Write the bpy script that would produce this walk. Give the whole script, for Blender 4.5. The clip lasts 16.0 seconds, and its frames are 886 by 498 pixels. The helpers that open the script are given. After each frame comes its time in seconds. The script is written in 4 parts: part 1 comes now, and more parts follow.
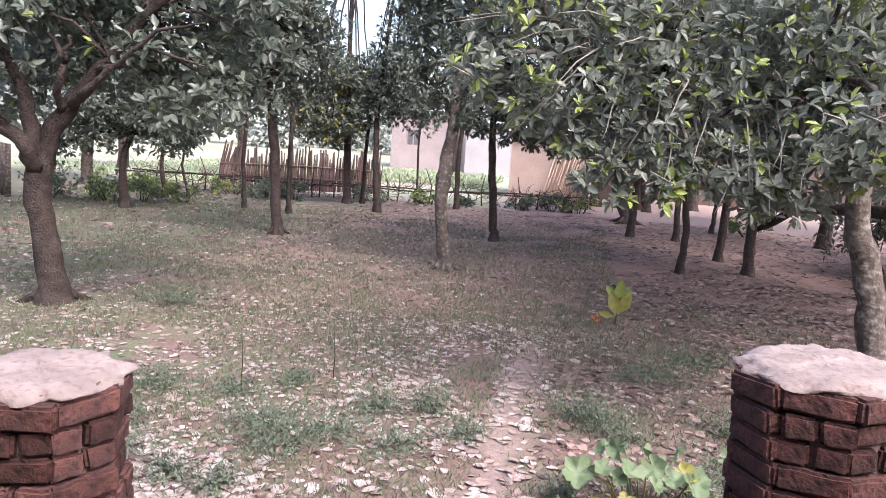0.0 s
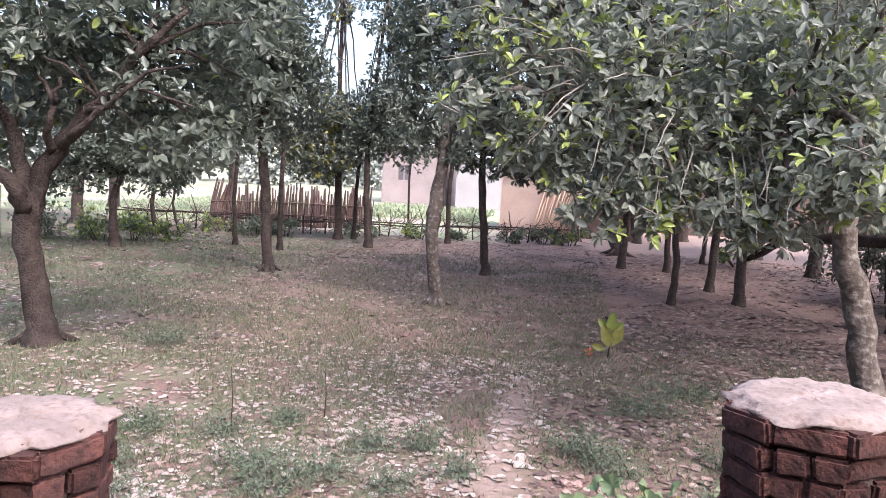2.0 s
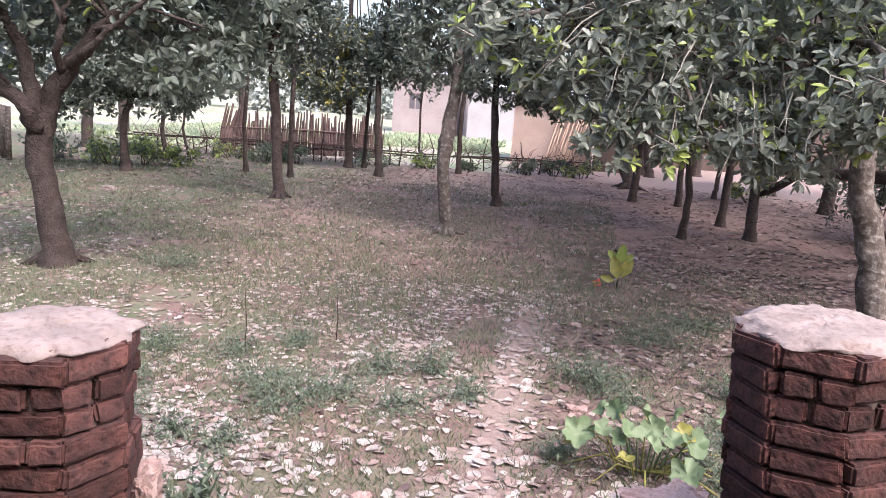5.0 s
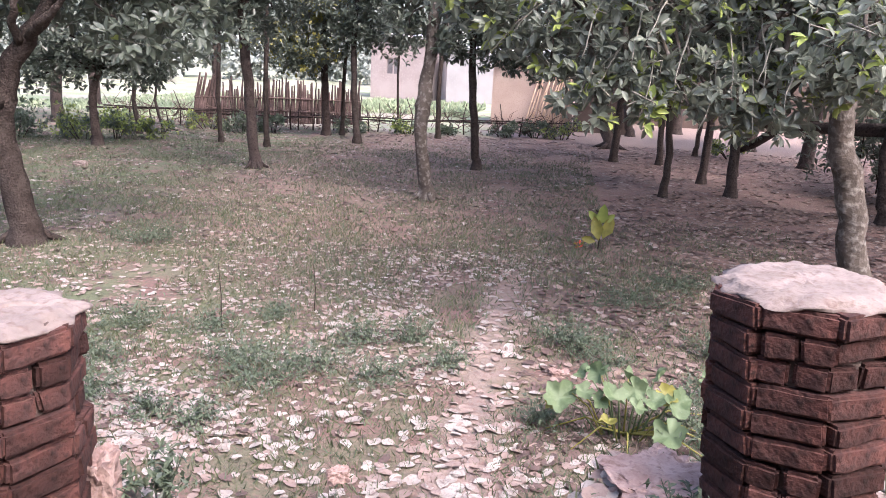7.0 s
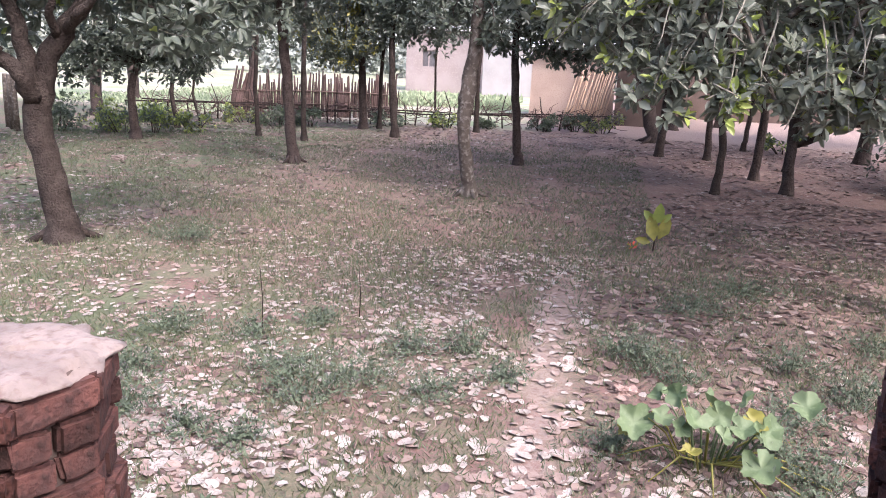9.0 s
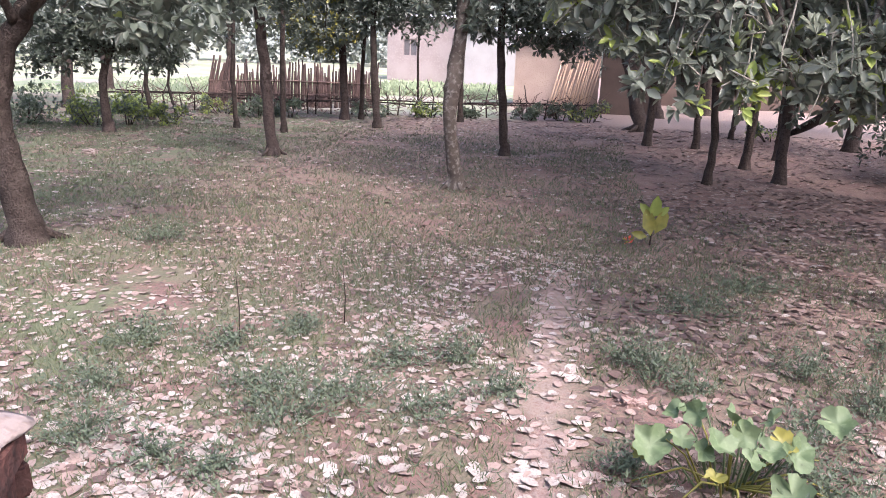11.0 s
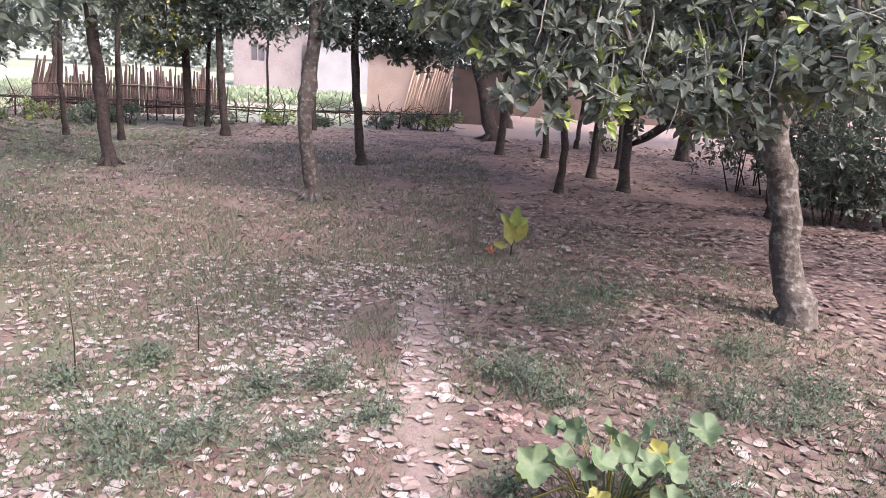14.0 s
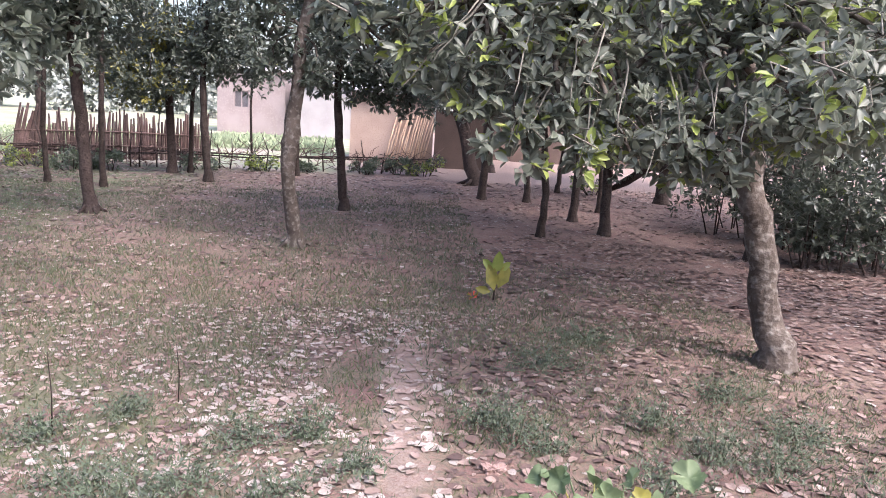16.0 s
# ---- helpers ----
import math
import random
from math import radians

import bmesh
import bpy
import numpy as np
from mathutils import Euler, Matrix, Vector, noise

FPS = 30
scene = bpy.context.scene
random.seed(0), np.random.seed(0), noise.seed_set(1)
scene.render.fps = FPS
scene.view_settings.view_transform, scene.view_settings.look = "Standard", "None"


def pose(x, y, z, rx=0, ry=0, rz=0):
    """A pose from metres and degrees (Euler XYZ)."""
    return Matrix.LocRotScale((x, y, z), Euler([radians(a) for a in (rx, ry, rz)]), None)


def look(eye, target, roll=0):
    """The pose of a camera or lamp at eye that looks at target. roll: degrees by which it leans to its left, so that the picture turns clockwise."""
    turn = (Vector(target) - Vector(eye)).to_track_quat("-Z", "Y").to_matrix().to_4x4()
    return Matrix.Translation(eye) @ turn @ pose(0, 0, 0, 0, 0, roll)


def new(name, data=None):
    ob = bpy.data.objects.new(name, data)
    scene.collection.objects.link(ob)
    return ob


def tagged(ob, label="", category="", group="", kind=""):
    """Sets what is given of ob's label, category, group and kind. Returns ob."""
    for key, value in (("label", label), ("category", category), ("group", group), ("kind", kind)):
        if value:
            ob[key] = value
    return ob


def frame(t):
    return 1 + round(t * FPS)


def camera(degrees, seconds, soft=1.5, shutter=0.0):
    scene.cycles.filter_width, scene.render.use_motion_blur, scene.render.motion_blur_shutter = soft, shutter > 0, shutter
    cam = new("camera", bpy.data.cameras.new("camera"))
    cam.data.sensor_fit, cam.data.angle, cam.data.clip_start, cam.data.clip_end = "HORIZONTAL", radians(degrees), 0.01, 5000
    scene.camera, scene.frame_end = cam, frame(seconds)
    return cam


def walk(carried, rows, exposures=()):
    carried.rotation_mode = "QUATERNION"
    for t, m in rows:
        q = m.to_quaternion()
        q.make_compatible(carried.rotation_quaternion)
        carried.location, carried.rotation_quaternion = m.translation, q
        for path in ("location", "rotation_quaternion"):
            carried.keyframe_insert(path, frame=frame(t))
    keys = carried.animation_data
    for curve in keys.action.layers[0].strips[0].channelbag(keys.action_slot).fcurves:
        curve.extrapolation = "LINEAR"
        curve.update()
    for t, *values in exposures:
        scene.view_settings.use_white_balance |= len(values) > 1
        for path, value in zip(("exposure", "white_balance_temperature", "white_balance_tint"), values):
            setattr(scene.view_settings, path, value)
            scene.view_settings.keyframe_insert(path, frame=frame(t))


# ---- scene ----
cam = camera(62.3, 16.0, 0.9)
PATH = [
    (0, (0.667, -1.84, 2.466), (0.312, 0.106, 2.172), 4.1),
    (0.5, (0.67, -1.839, 2.465), (0.311, 0.108, 2.183), 4.1),
    (1, (0.677, -1.831, 2.473), (0.327, 0.121, 2.211), 3.4),
    (1.5, (0.671, -1.844, 2.483), (0.327, 0.112, 2.247), 3.3),
    (2, (0.683, -1.835, 2.483), (0.341, 0.125, 2.282), 3.3),
    (2.5, (0.667, -1.878, 2.499), (0.335, 0.087, 2.324), 3.2),
    (3, (0.661, -1.871, 2.487), (0.338, 0.09, 2.266), 3.9),
    (3.5, (0.655, -1.869, 2.477), (0.325, 0.084, 2.202), 4.4),
    (4, (0.667, -1.859, 2.468), (0.341, 0.09, 2.161), 4.1),
    (4.5, (0.664, -1.884, 2.468), (0.315, 0.06, 2.152), 3.9),
    (4.7, (0.661, -1.874, 2.456), (0.31, 0.063, 2.103), 4.4),
    (6.8, (0.711, -1.739, 2.432), (0.378, 0.18, 1.981), 2.8),
    (7, (0.706, -1.714, 2.427), (0.407, 0.205, 1.951), 2.8),
    (7.5, (0.621, -1.621, 2.408), (0.335, 0.279, 1.855), 3.9),
    (8, (0.548, -1.538, 2.412), (0.412, 0.389, 1.894), 4.6),
    (8.5, (0.496, -1.466, 2.411), (0.334, 0.459, 1.896), 4.0),
    (9, (0.441, -1.31, 2.405), (0.058, 0.588, 1.907), 2.6),
    (9.5, (0.443, -1.125, 2.413), (0.02, 0.766, 1.917), 1.5),
    (9.7, (0.433, -1.084, 2.405), (0.045, 0.805, 1.874), 1.8),
    (11.8, (0.232, -0.674, 2.377), (-0.101, 1.234, 1.879), 2.4),
    (12, (0.242, -0.619, 2.383), (-0.104, 1.294, 1.913), 2.6),
    (12.5, (0.263, -0.56, 2.363), (-0.043, 1.337, 1.809), 0.8),
    (13, (0.254, -0.609, 2.393), (0.046, 1.312, 1.876), 2.8),
    (13.5, (0.194, -0.587, 2.384), (0.122, 1.356, 1.914), 3.4),
    (14, (0.156, -0.607, 2.376), (0.212, 1.333, 1.893), 3.8),
    (14.5, (0.112, -0.621, 2.375), (0.152, 1.319, 1.891), 4.2),
    (15, (0.129, -0.646, 2.397), (0.223, 1.299, 1.941), 4.8),
    (15.5, (0.155, -0.627, 2.404), (0.259, 1.325, 1.981), 4.6),
    (16, (0.166, -0.638, 2.421), (0.26, 1.326, 2.055), 3.6),
]
walk(cam, [(t, look(eye, target, roll)) for t, eye, target, roll in PATH],
     exposures=[(0, 1.86, 5980, 19), (16, 1.86, 5980, 19)])

# ---------------------------------------------------------------- world and sun
world = bpy.data.worlds.new("world")
scene.world = world
world.use_nodes = True
wn = world.node_tree.nodes
sky = wn.new("ShaderNodeTexSky")
sky.sky_type = "NISHITA"
sky.sun_disc = False
sky.sun_elevation = radians(51)
sky.sun_rotation = radians(131)
sky.dust_density = 6.0
sky.air_density = 1.2
sky.ozone_density = 0.6
wn["Background"].inputs[1].default_value = 0.15
world.node_tree.links.new(sky.outputs[0], wn["Background"].inputs[0])
sun = new("sun", bpy.data.lights.new("sun", "SUN"))
sun.data.energy = 1.2
sun.data.angle = radians(45)
sun.data.color = (1.0, 0.96, 0.91)
sun.matrix_world = look((12, -9, 19), (0, 2, 0))

# ---------------------------------------------------------------- materials


def mat(name, c1, c2, scale=3.0, fine=40.0, rough=0.8, bump=0.3, c3=None, depth=0.01, vary=0.0, through_light=0.0, gloss=0.5):
    """Two noises mix the colours, a fine one gives grain and relief; vary changes it from piece to piece."""
    m = bpy.data.materials.new(name)
    m.use_nodes = True
    nt = m.node_tree
    n, l = nt.nodes, nt.links
    b = n["Principled BSDF"]
    b.inputs["Roughness"].default_value = rough
    b.inputs["Specular IOR Level"].default_value = gloss
    co = n.new("ShaderNodeTexCoord")
    big = n.new("ShaderNodeTexNoise")
    big.inputs["Scale"].default_value = scale
    big.inputs["Detail"].default_value = 5
    small = n.new("ShaderNodeTexNoise")
    small.inputs["Scale"].default_value = fine
    small.inputs["Detail"].default_value = 4
    for q in (big, small):
        l.new(co.outputs["Object"], q.inputs["Vector"])
    ramp = n.new("ShaderNodeMapRange")
    ramp.inputs[1].default_value, ramp.inputs[2].default_value = 0.35, 0.65
    l.new(big.outputs[0], ramp.inputs[0])
    mix = n.new("ShaderNodeMix")
    mix.data_type = "RGBA"
    mix.inputs[6].default_value, mix.inputs[7].default_value = (*c1, 1), (*c2, 1)
    l.new(ramp.outputs[0], mix.inputs[0])
    grain = n.new("ShaderNodeMix")
    grain.data_type = "RGBA"
    last = c3 if c3 else tuple(0.6 * v for v in c1)
    grain.inputs[7].default_value = (*last, 1)
    edge = n.new("ShaderNodeMapRange")
    edge.inputs[1].default_value, edge.inputs[2].default_value = 0.5, 0.75
    l.new(small.outputs[0], edge.inputs[0])
    l.new(edge.outputs[0], grain.inputs[0])
    l.new(mix.outputs[2], grain.inputs[6])
    out = grain.outputs[2]
    if vary:
        info = n.new("ShaderNodeObjectInfo")
        hs = n.new("ShaderNodeHueSaturation")
        val = n.new("ShaderNodeMapRange")
        val.inputs[3].default_value, val.inputs[4].default_value = 1 - vary, 1 + vary
        l.new(info.outputs["Random"], val.inputs[0])
        l.new(val.outputs[0], hs.inputs["Value"])
        l.new(out, hs.inputs["Color"])
        out = hs.outputs[0]
    l.new(out, b.inputs["Base Color"])
    if bump:
        bp = n.new("ShaderNodeBump")
        bp.inputs["Strength"].default_value = bump
        bp.inputs["Distance"].default_value = depth
        l.new(small.outputs[0], bp.inputs["Height"])
        l.new(bp.outputs[0], b.inputs["Normal"])
    if through_light:
        tr = n.new("ShaderNodeBsdfTranslucent")
        l.new(out, tr.inputs[0])
        ms = n.new("ShaderNodeMixShader")
        ms.inputs[0].default_value = through_light
        l.new(b.outputs[0], ms.inputs[1])
        l.new(tr.outputs[0], ms.inputs[2])
        l.new(ms.outputs[0], n["Material Output"].inputs[0])
    return m


BARK = mat("bark_brown", (0.036, 0.027, 0.024), (0.066, 0.052, 0.046), 7, 40, 0.95, 1.0, (0.018, 0.013, 0.012), 0.035, gloss=0.15)
BARK_DARK = mat("bark_dark", (0.045, 0.034, 0.031), (0.078, 0.060, 0.055), 6, 26, 0.95, 1.0, (0.018, 0.013, 0.012), 0.03, gloss=0.15)
BARK_PALE = mat("bark_lichen", (0.062, 0.05, 0.043), (0.105, 0.087, 0.075), 5, 14, 0.95, 1.0, (0.23, 0.21, 0.19), 0.025, gloss=0.15)
TWIG = mat("twig_pale", (0.13, 0.122, 0.10), (0.20, 0.187, 0.155), 9, 60, 0.8, 0.3)
LEAF = mat("leaf_dark", (0.082, 0.100, 0.078), (0.112, 0.132, 0.098), 1.2, 9, 0.36, 0.0, (0.075, 0.09, 0.075), through_light=0.33, gloss=0.6)
LEAF_MID = mat("leaf_mid", (0.105, 0.126, 0.098), (0.135, 0.158, 0.118), 1.2, 9, 0.42, 0.0, (0.105, 0.122, 0.098), through_light=0.4, gloss=0.6)
LEAF_NEW = mat("leaf_new", (0.23, 0.29, 0.07), (0.31, 0.36, 0.10), 2, 9, 0.4, 0.0, (0.20, 0.26, 0.07), through_light=0.35)
LEAF_JACK = mat("jackfruit_leaf", (0.15, 0.17, 0.14), (0.20, 0.22, 0.18), 1.5, 9, 0.38, 0.0, (0.135, 0.155, 0.125), through_light=0.5, gloss=0.7)
LEAF_JACK_PALE = mat("jackfruit_leaf_pale", (0.20, 0.225, 0.185), (0.25, 0.275, 0.22), 1.5, 9, 0.40, 0.0, (0.18, 0.21, 0.15), through_light=0.5, gloss=0.7)
LEAF_YELLOW = mat("leaf_yellowing", (0.21, 0.20, 0.04), (0.28, 0.26, 0.07), 2, 9, 0.5, 0.0, (0.15, 0.16, 0.045), through_light=0.3)
WEED = mat("weed_green", (0.08, 0.108, 0.07), (0.12, 0.15, 0.095), 3, 30, 0.7, 0.0, (0.085, 0.115, 0.065), through_light=0.25)
GRASS = mat("grass_green", (0.085, 0.106, 0.052), (0.122, 0.138, 0.07), 0.8, 20, 0.7, 0.0, (0.125, 0.108, 0.064), through_light=0.25)
PUMPKIN = mat("gourd_leaf", (0.10, 0.15, 0.07), (0.15, 0.20, 0.105), 6, 30, 0.6, 0.4, (0.17, 0.225, 0.125), 0.004, through_light=0.3)
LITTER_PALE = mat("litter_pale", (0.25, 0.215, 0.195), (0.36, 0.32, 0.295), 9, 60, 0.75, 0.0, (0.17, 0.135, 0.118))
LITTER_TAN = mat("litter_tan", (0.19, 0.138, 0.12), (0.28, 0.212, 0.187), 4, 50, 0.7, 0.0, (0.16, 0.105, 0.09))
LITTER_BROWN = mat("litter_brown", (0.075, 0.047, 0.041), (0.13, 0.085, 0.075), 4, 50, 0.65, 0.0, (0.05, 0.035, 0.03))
BRICK = mat("red_brick", (0.046, 0.025, 0.023), (0.098, 0.042, 0.035), 9, 46, 0.95, 1.0, (0.026, 0.016, 0.015), 0.012, vary=0.5, gloss=0.2)
BRICK_PALE = mat("pink_brick", (0.25, 0.165, 0.145), (0.36, 0.26, 0.232), 12, 34, 0.95, 1.0, (0.15, 0.085, 0.07), 0.014, vary=0.15)
MORTAR = mat("mud_mortar", (0.06, 0.04, 0.034), (0.11, 0.08, 0.068), 9, 60, 0.95, 0.8, (0.07, 0.045, 0.04), 0.01)
CAP = mat("lime_cap", (0.18, 0.142, 0.128), (0.265, 0.212, 0.192), 9, 38, 0.95, 0.7, (0.14, 0.095, 0.083), 0.014)
STAKE = mat("stake_wood", (0.07, 0.042, 0.038), (0.125, 0.082, 0.074), 2, 25, 0.85, 0.3, (0.055, 0.034, 0.03), vary=0.4)
POLE = mat("bamboo_pole", (0.42, 0.29, 0.21), (0.50, 0.37, 0.275), 2, 25, 0.7, 0.2, (0.40, 0.26, 0.18), vary=0.15)
MUD = mat("mud_wall", (0.075, 0.051, 0.043), (0.105, 0.075, 0.064), 1.2, 22, 0.95, 0.5, (0.075, 0.05, 0.043), 0.02)
CLAY = mat("clay_wall", (0.40, 0.30, 0.258), (0.47, 0.365, 0.318), 1.0, 18, 0.95, 0.4, (0.33, 0.24, 0.20), 0.02)
PLASTER = mat("house_plaster", (0.235, 0.192, 0.192), (0.29, 0.242, 0.242), 0.6, 9, 0.9, 0.2, (0.30, 0.25, 0.25))
WHITEWASH = mat("house_whitewash", (0.27, 0.255, 0.26), (0.34, 0.325, 0.33), 0.6, 9, 0.9, 0.2, (0.31, 0.30, 0.31))
WINDOW_DARK = mat("window_dark", (0.10, 0.09, 0.10), (0.14, 0.13, 0.14), 2, 20, 0.4, 0.0)
TIN = mat("roof_sheet", (0.42, 0.40, 0.42), (0.52, 0.50, 0.52), 0.8, 12, 0.6, 0.2, (0.34, 0.28, 0.26))
HAZE_LEAF = mat("far_foliage_haze_tint", (0.27, 0.30, 0.27), (0.35, 0.37, 0.34), 0.4, 3, 0.9, 0.0, (0.38, 0.41, 0.37))
# crop green is lightened to paint in the haze of distance
CROP = mat("crop_green", (0.27, 0.33, 0.20), (0.34, 0.39, 0.25), 0.5, 8, 0.8, 0.0, (0.30, 0.34, 0.22), through_light=0.2)
RED = mat("red_leaf", (0.55, 0.07, 0.04), (0.62, 0.14, 0.07), 8, 60, 0.5, 0.0)


def ground_material():
    """Pinkish bare soil, thin grass in patches, a trodden path, pale open yard and field further off."""
    m = bpy.data.materials.new("soil_and_thin_grass")
    m.use_nodes = True
    nt = m.node_tree
    n, l = nt.nodes, nt.links
    b = n["Principled BSDF"]
    b.inputs["Roughness"].default_value = 0.95
    geo = n.new("ShaderNodeNewGeometry")

    def tex(scale, detail=6, rough=0.6):
        t = n.new("ShaderNodeTexNoise")
        t.inputs["Scale"].default_value, t.inputs["Detail"].default_value, t.inputs["Roughness"].default_value = scale, detail, rough
        l.new(geo.outputs["Position"], t.inputs["Vector"])
        return t.outputs[0]

    def span(v, a, c, lo=0.0, hi=1.0):
        r = n.new("ShaderNodeMapRange")
        r.interpolation_type = "SMOOTHSTEP"
        for i, q in enumerate((a, c, lo, hi)):
            r.inputs[1 + i].default_value = q
        l.new(v, r.inputs[0])
        return r.outputs[0]

    def calc(op, a, c):
        k = n.new("ShaderNodeMath")
        k.operation = op
        for i, q in enumerate((a, c)):
            if isinstance(q, (int, float)):
                k.inputs[i].default_value = q
            else:
                l.new(q, k.inputs[i])
        return k.outputs[0]

    def blend(f, a, c):
        k = n.new("ShaderNodeMix")
        k.data_type = "RGBA"
        l.new(f, k.inputs[0])
        for i, q in ((6, a), (7, c)):
            if isinstance(q, tuple):
                k.inputs[i].default_value = (*q, 1)
            else:
                l.new(q, k.inputs[i])
        return k.outputs[2]

    xyz = n.new("ShaderNodeSeparateXYZ")
    l.new(geo.outputs["Position"], xyz.inputs[0])
    x, y = xyz.outputs[0], xyz.outputs[1]
    big, mid, fine = tex(0.35), tex(1.6), tex(28, 8, 0.7)
    soil = blend(span(mid, 0.35, 0.65), (0.162, 0.094, 0.083), (0.228, 0.145, 0.128))
    soil = blend(span(fine, 0.45, 0.7), soil, (0.10, 0.067, 0.059))
    # thin grass, more of it near the house and to the west
    west = span(calc("ADD", x, calc("MULTIPLY", big, 4)), 4.5, -4.0)
    near = calc("MAXIMUM", span(calc("ADD", y, calc("MULTIPLY", big, 3)), 10.0, 5.5, 0.35, 1.0), span(calc("ADD", x, calc("MULTIPLY", mid, 4)), -2.5, -5.5, 0.0, 1.0))
    patch = span(calc("ADD", calc("MULTIPLY", mid, 0.6), calc("MULTIPLY", fine, 0.4)), 0.40, 0.55)
    grassy = calc("MULTIPLY", calc("MULTIPLY", near, patch), calc("ADD", calc("MULTIPLY", west, 0.65), 0.4))
    col = blend(grassy, soil, (0.088, 0.105, 0.056))
    # trodden path
    off = calc("ABSOLUTE", calc("ADD", calc("SUBTRACT", x, 0.22), calc("MULTIPLY", calc("SUBTRACT", mid, 0.5), 1.1)), 0)
    path = calc("MULTIPLY", span(off, 0.30, 0.04), span(y, 8.5, 5.5))
    col = blend(calc("MULTIPLY", path, calc("MULTIPLY", span(fine, 0.30, 0.60), 0.62)), col, (0.31, 0.235, 0.215))
    # the field and the yard beyond the fence
    far = span(calc("ADD", y, calc("MULTIPLY", mid, 2)), 25.5, 28.5)
    field = blend(span(big, 0.42, 0.58), (0.30, 0.265, 0.22), (0.22, 0.26, 0.145))
    yard = blend(span(x, -4.0, -1.0), field, (0.225, 0.162, 0.141))
    col = blend(far, col, yard)
    l.new(col, b.inputs["Base Color"])
    bp = n.new("ShaderNodeBump")
    bp.inputs["Strength"].default_value, bp.inputs["Distance"].default_value = 0.8, 0.03
    l.new(fine, bp.inputs["Height"])
    l.new(bp.outputs[0], b.inputs["Normal"])
    return m


SOIL = ground_material()
rng = np.random.default_rng(7)

# ---------------------------------------------------------------- building blocks


def smooth(u):
    u = min(1.0, max(0.0, u))
    return u * u * (3 - 2 * u)


def height(x, y):
    """The lie of the land: level, with an earth ramp up to the raised floor between the brick pillars."""
    z = 0.05 * noise.noise(Vector((x * 0.35, y * 0.35, 0))) + 0.02 * noise.noise(Vector((x * 1.3, y * 1.3, 4)))
    e = smooth((x - 0.55) / 0.45)
    w = smooth((-0.25 - x) / 0.4)
    edge = -0.45 + 1.35 * e + 0.75 * w
    k = smooth((edge + 1.0 - y) / 1.0)
    return z * (1 - k) + 0.98 * k


def mesh_object(name, verts, faces, mats, index=None, parent=None, soft=False):
    me = bpy.data.meshes.new(name)
    me.from_pydata([tuple(v) for v in verts], [], faces)
    for q in mats:
        me.materials.append(q)
    if index is not None:
        me.polygons.foreach_set("material_index", index)
    if soft:
        me.polygons.foreach_set("use_smooth", [True] * len(me.polygons))
    me.update()
    ob = new(name, me)
    if parent:
        ob.parent = parent
    return ob


def tube(path, sides=8, rough=0.0):
    """A closed, tapered tube through points (x, y, z, radius)."""
    v, f = [], []
    pts = [Vector(p[:3]) for p in path]
    for i, p in enumerate(pts):
        d = (pts[min(i + 1, len(pts) - 1)] - pts[max(i - 1, 0)]).normalized()
        a = d.cross(Vector((0.31, 0.92, 0.22))).normalized()
        b = d.cross(a)
        for s in range(sides):
            w = 2 * math.pi * s / sides
            r = path[i][3] * (1 + rough * noise.noise(Vector((p.x * 3 + s, p.y * 3, p.z * 4 + s * 7))))
            v.append(p + (a * math.cos(w) + b * math.sin(w)) * r)
    for i in range(len(pts) - 1):
        for s in range(sides):
            t = (s + 1) % sides
            f.append((i * sides + s, i * sides + t, (i + 1) * sides + t, (i + 1) * sides + s))
    f.append(tuple(range(sides))[::-1])
    f.append(tuple((len(pts) - 1) * sides + s for s in range(sides)))
    return v, f


class Heap:
    """Gathers shapes for one mesh."""

    def __init__(self):
        self.v, self.f, self.m = [], [], []

    def add(self, shape, m=0):
        k = len(self.v)
        self.v += shape[0]
        self.f += [tuple(i + k for i in q) for q in shape[1]]
        self.m += [m] * len(shape[1])

    def make(self, name, mats, parent=None, soft=False):
        return mesh_object(name, self.v, self.f, mats, self.m, parent, soft)


def bend(path, n=3, wob=0.05):
    """More points along a rough path, with small wobbles, for a natural line."""
    out = []
    for a, b in zip(path, path[1:]):
        for i in range(n):
            u = i / n
            p = [a[k] + (b[k] - a[k]) * u for k in range(4)]
            if i:
                p[0] += wob * (random.random() - 0.5)
                p[1] += wob * (random.random() - 0.5)
            out.append(tuple(p))
    out.append(tuple(path[-1]))
    return out


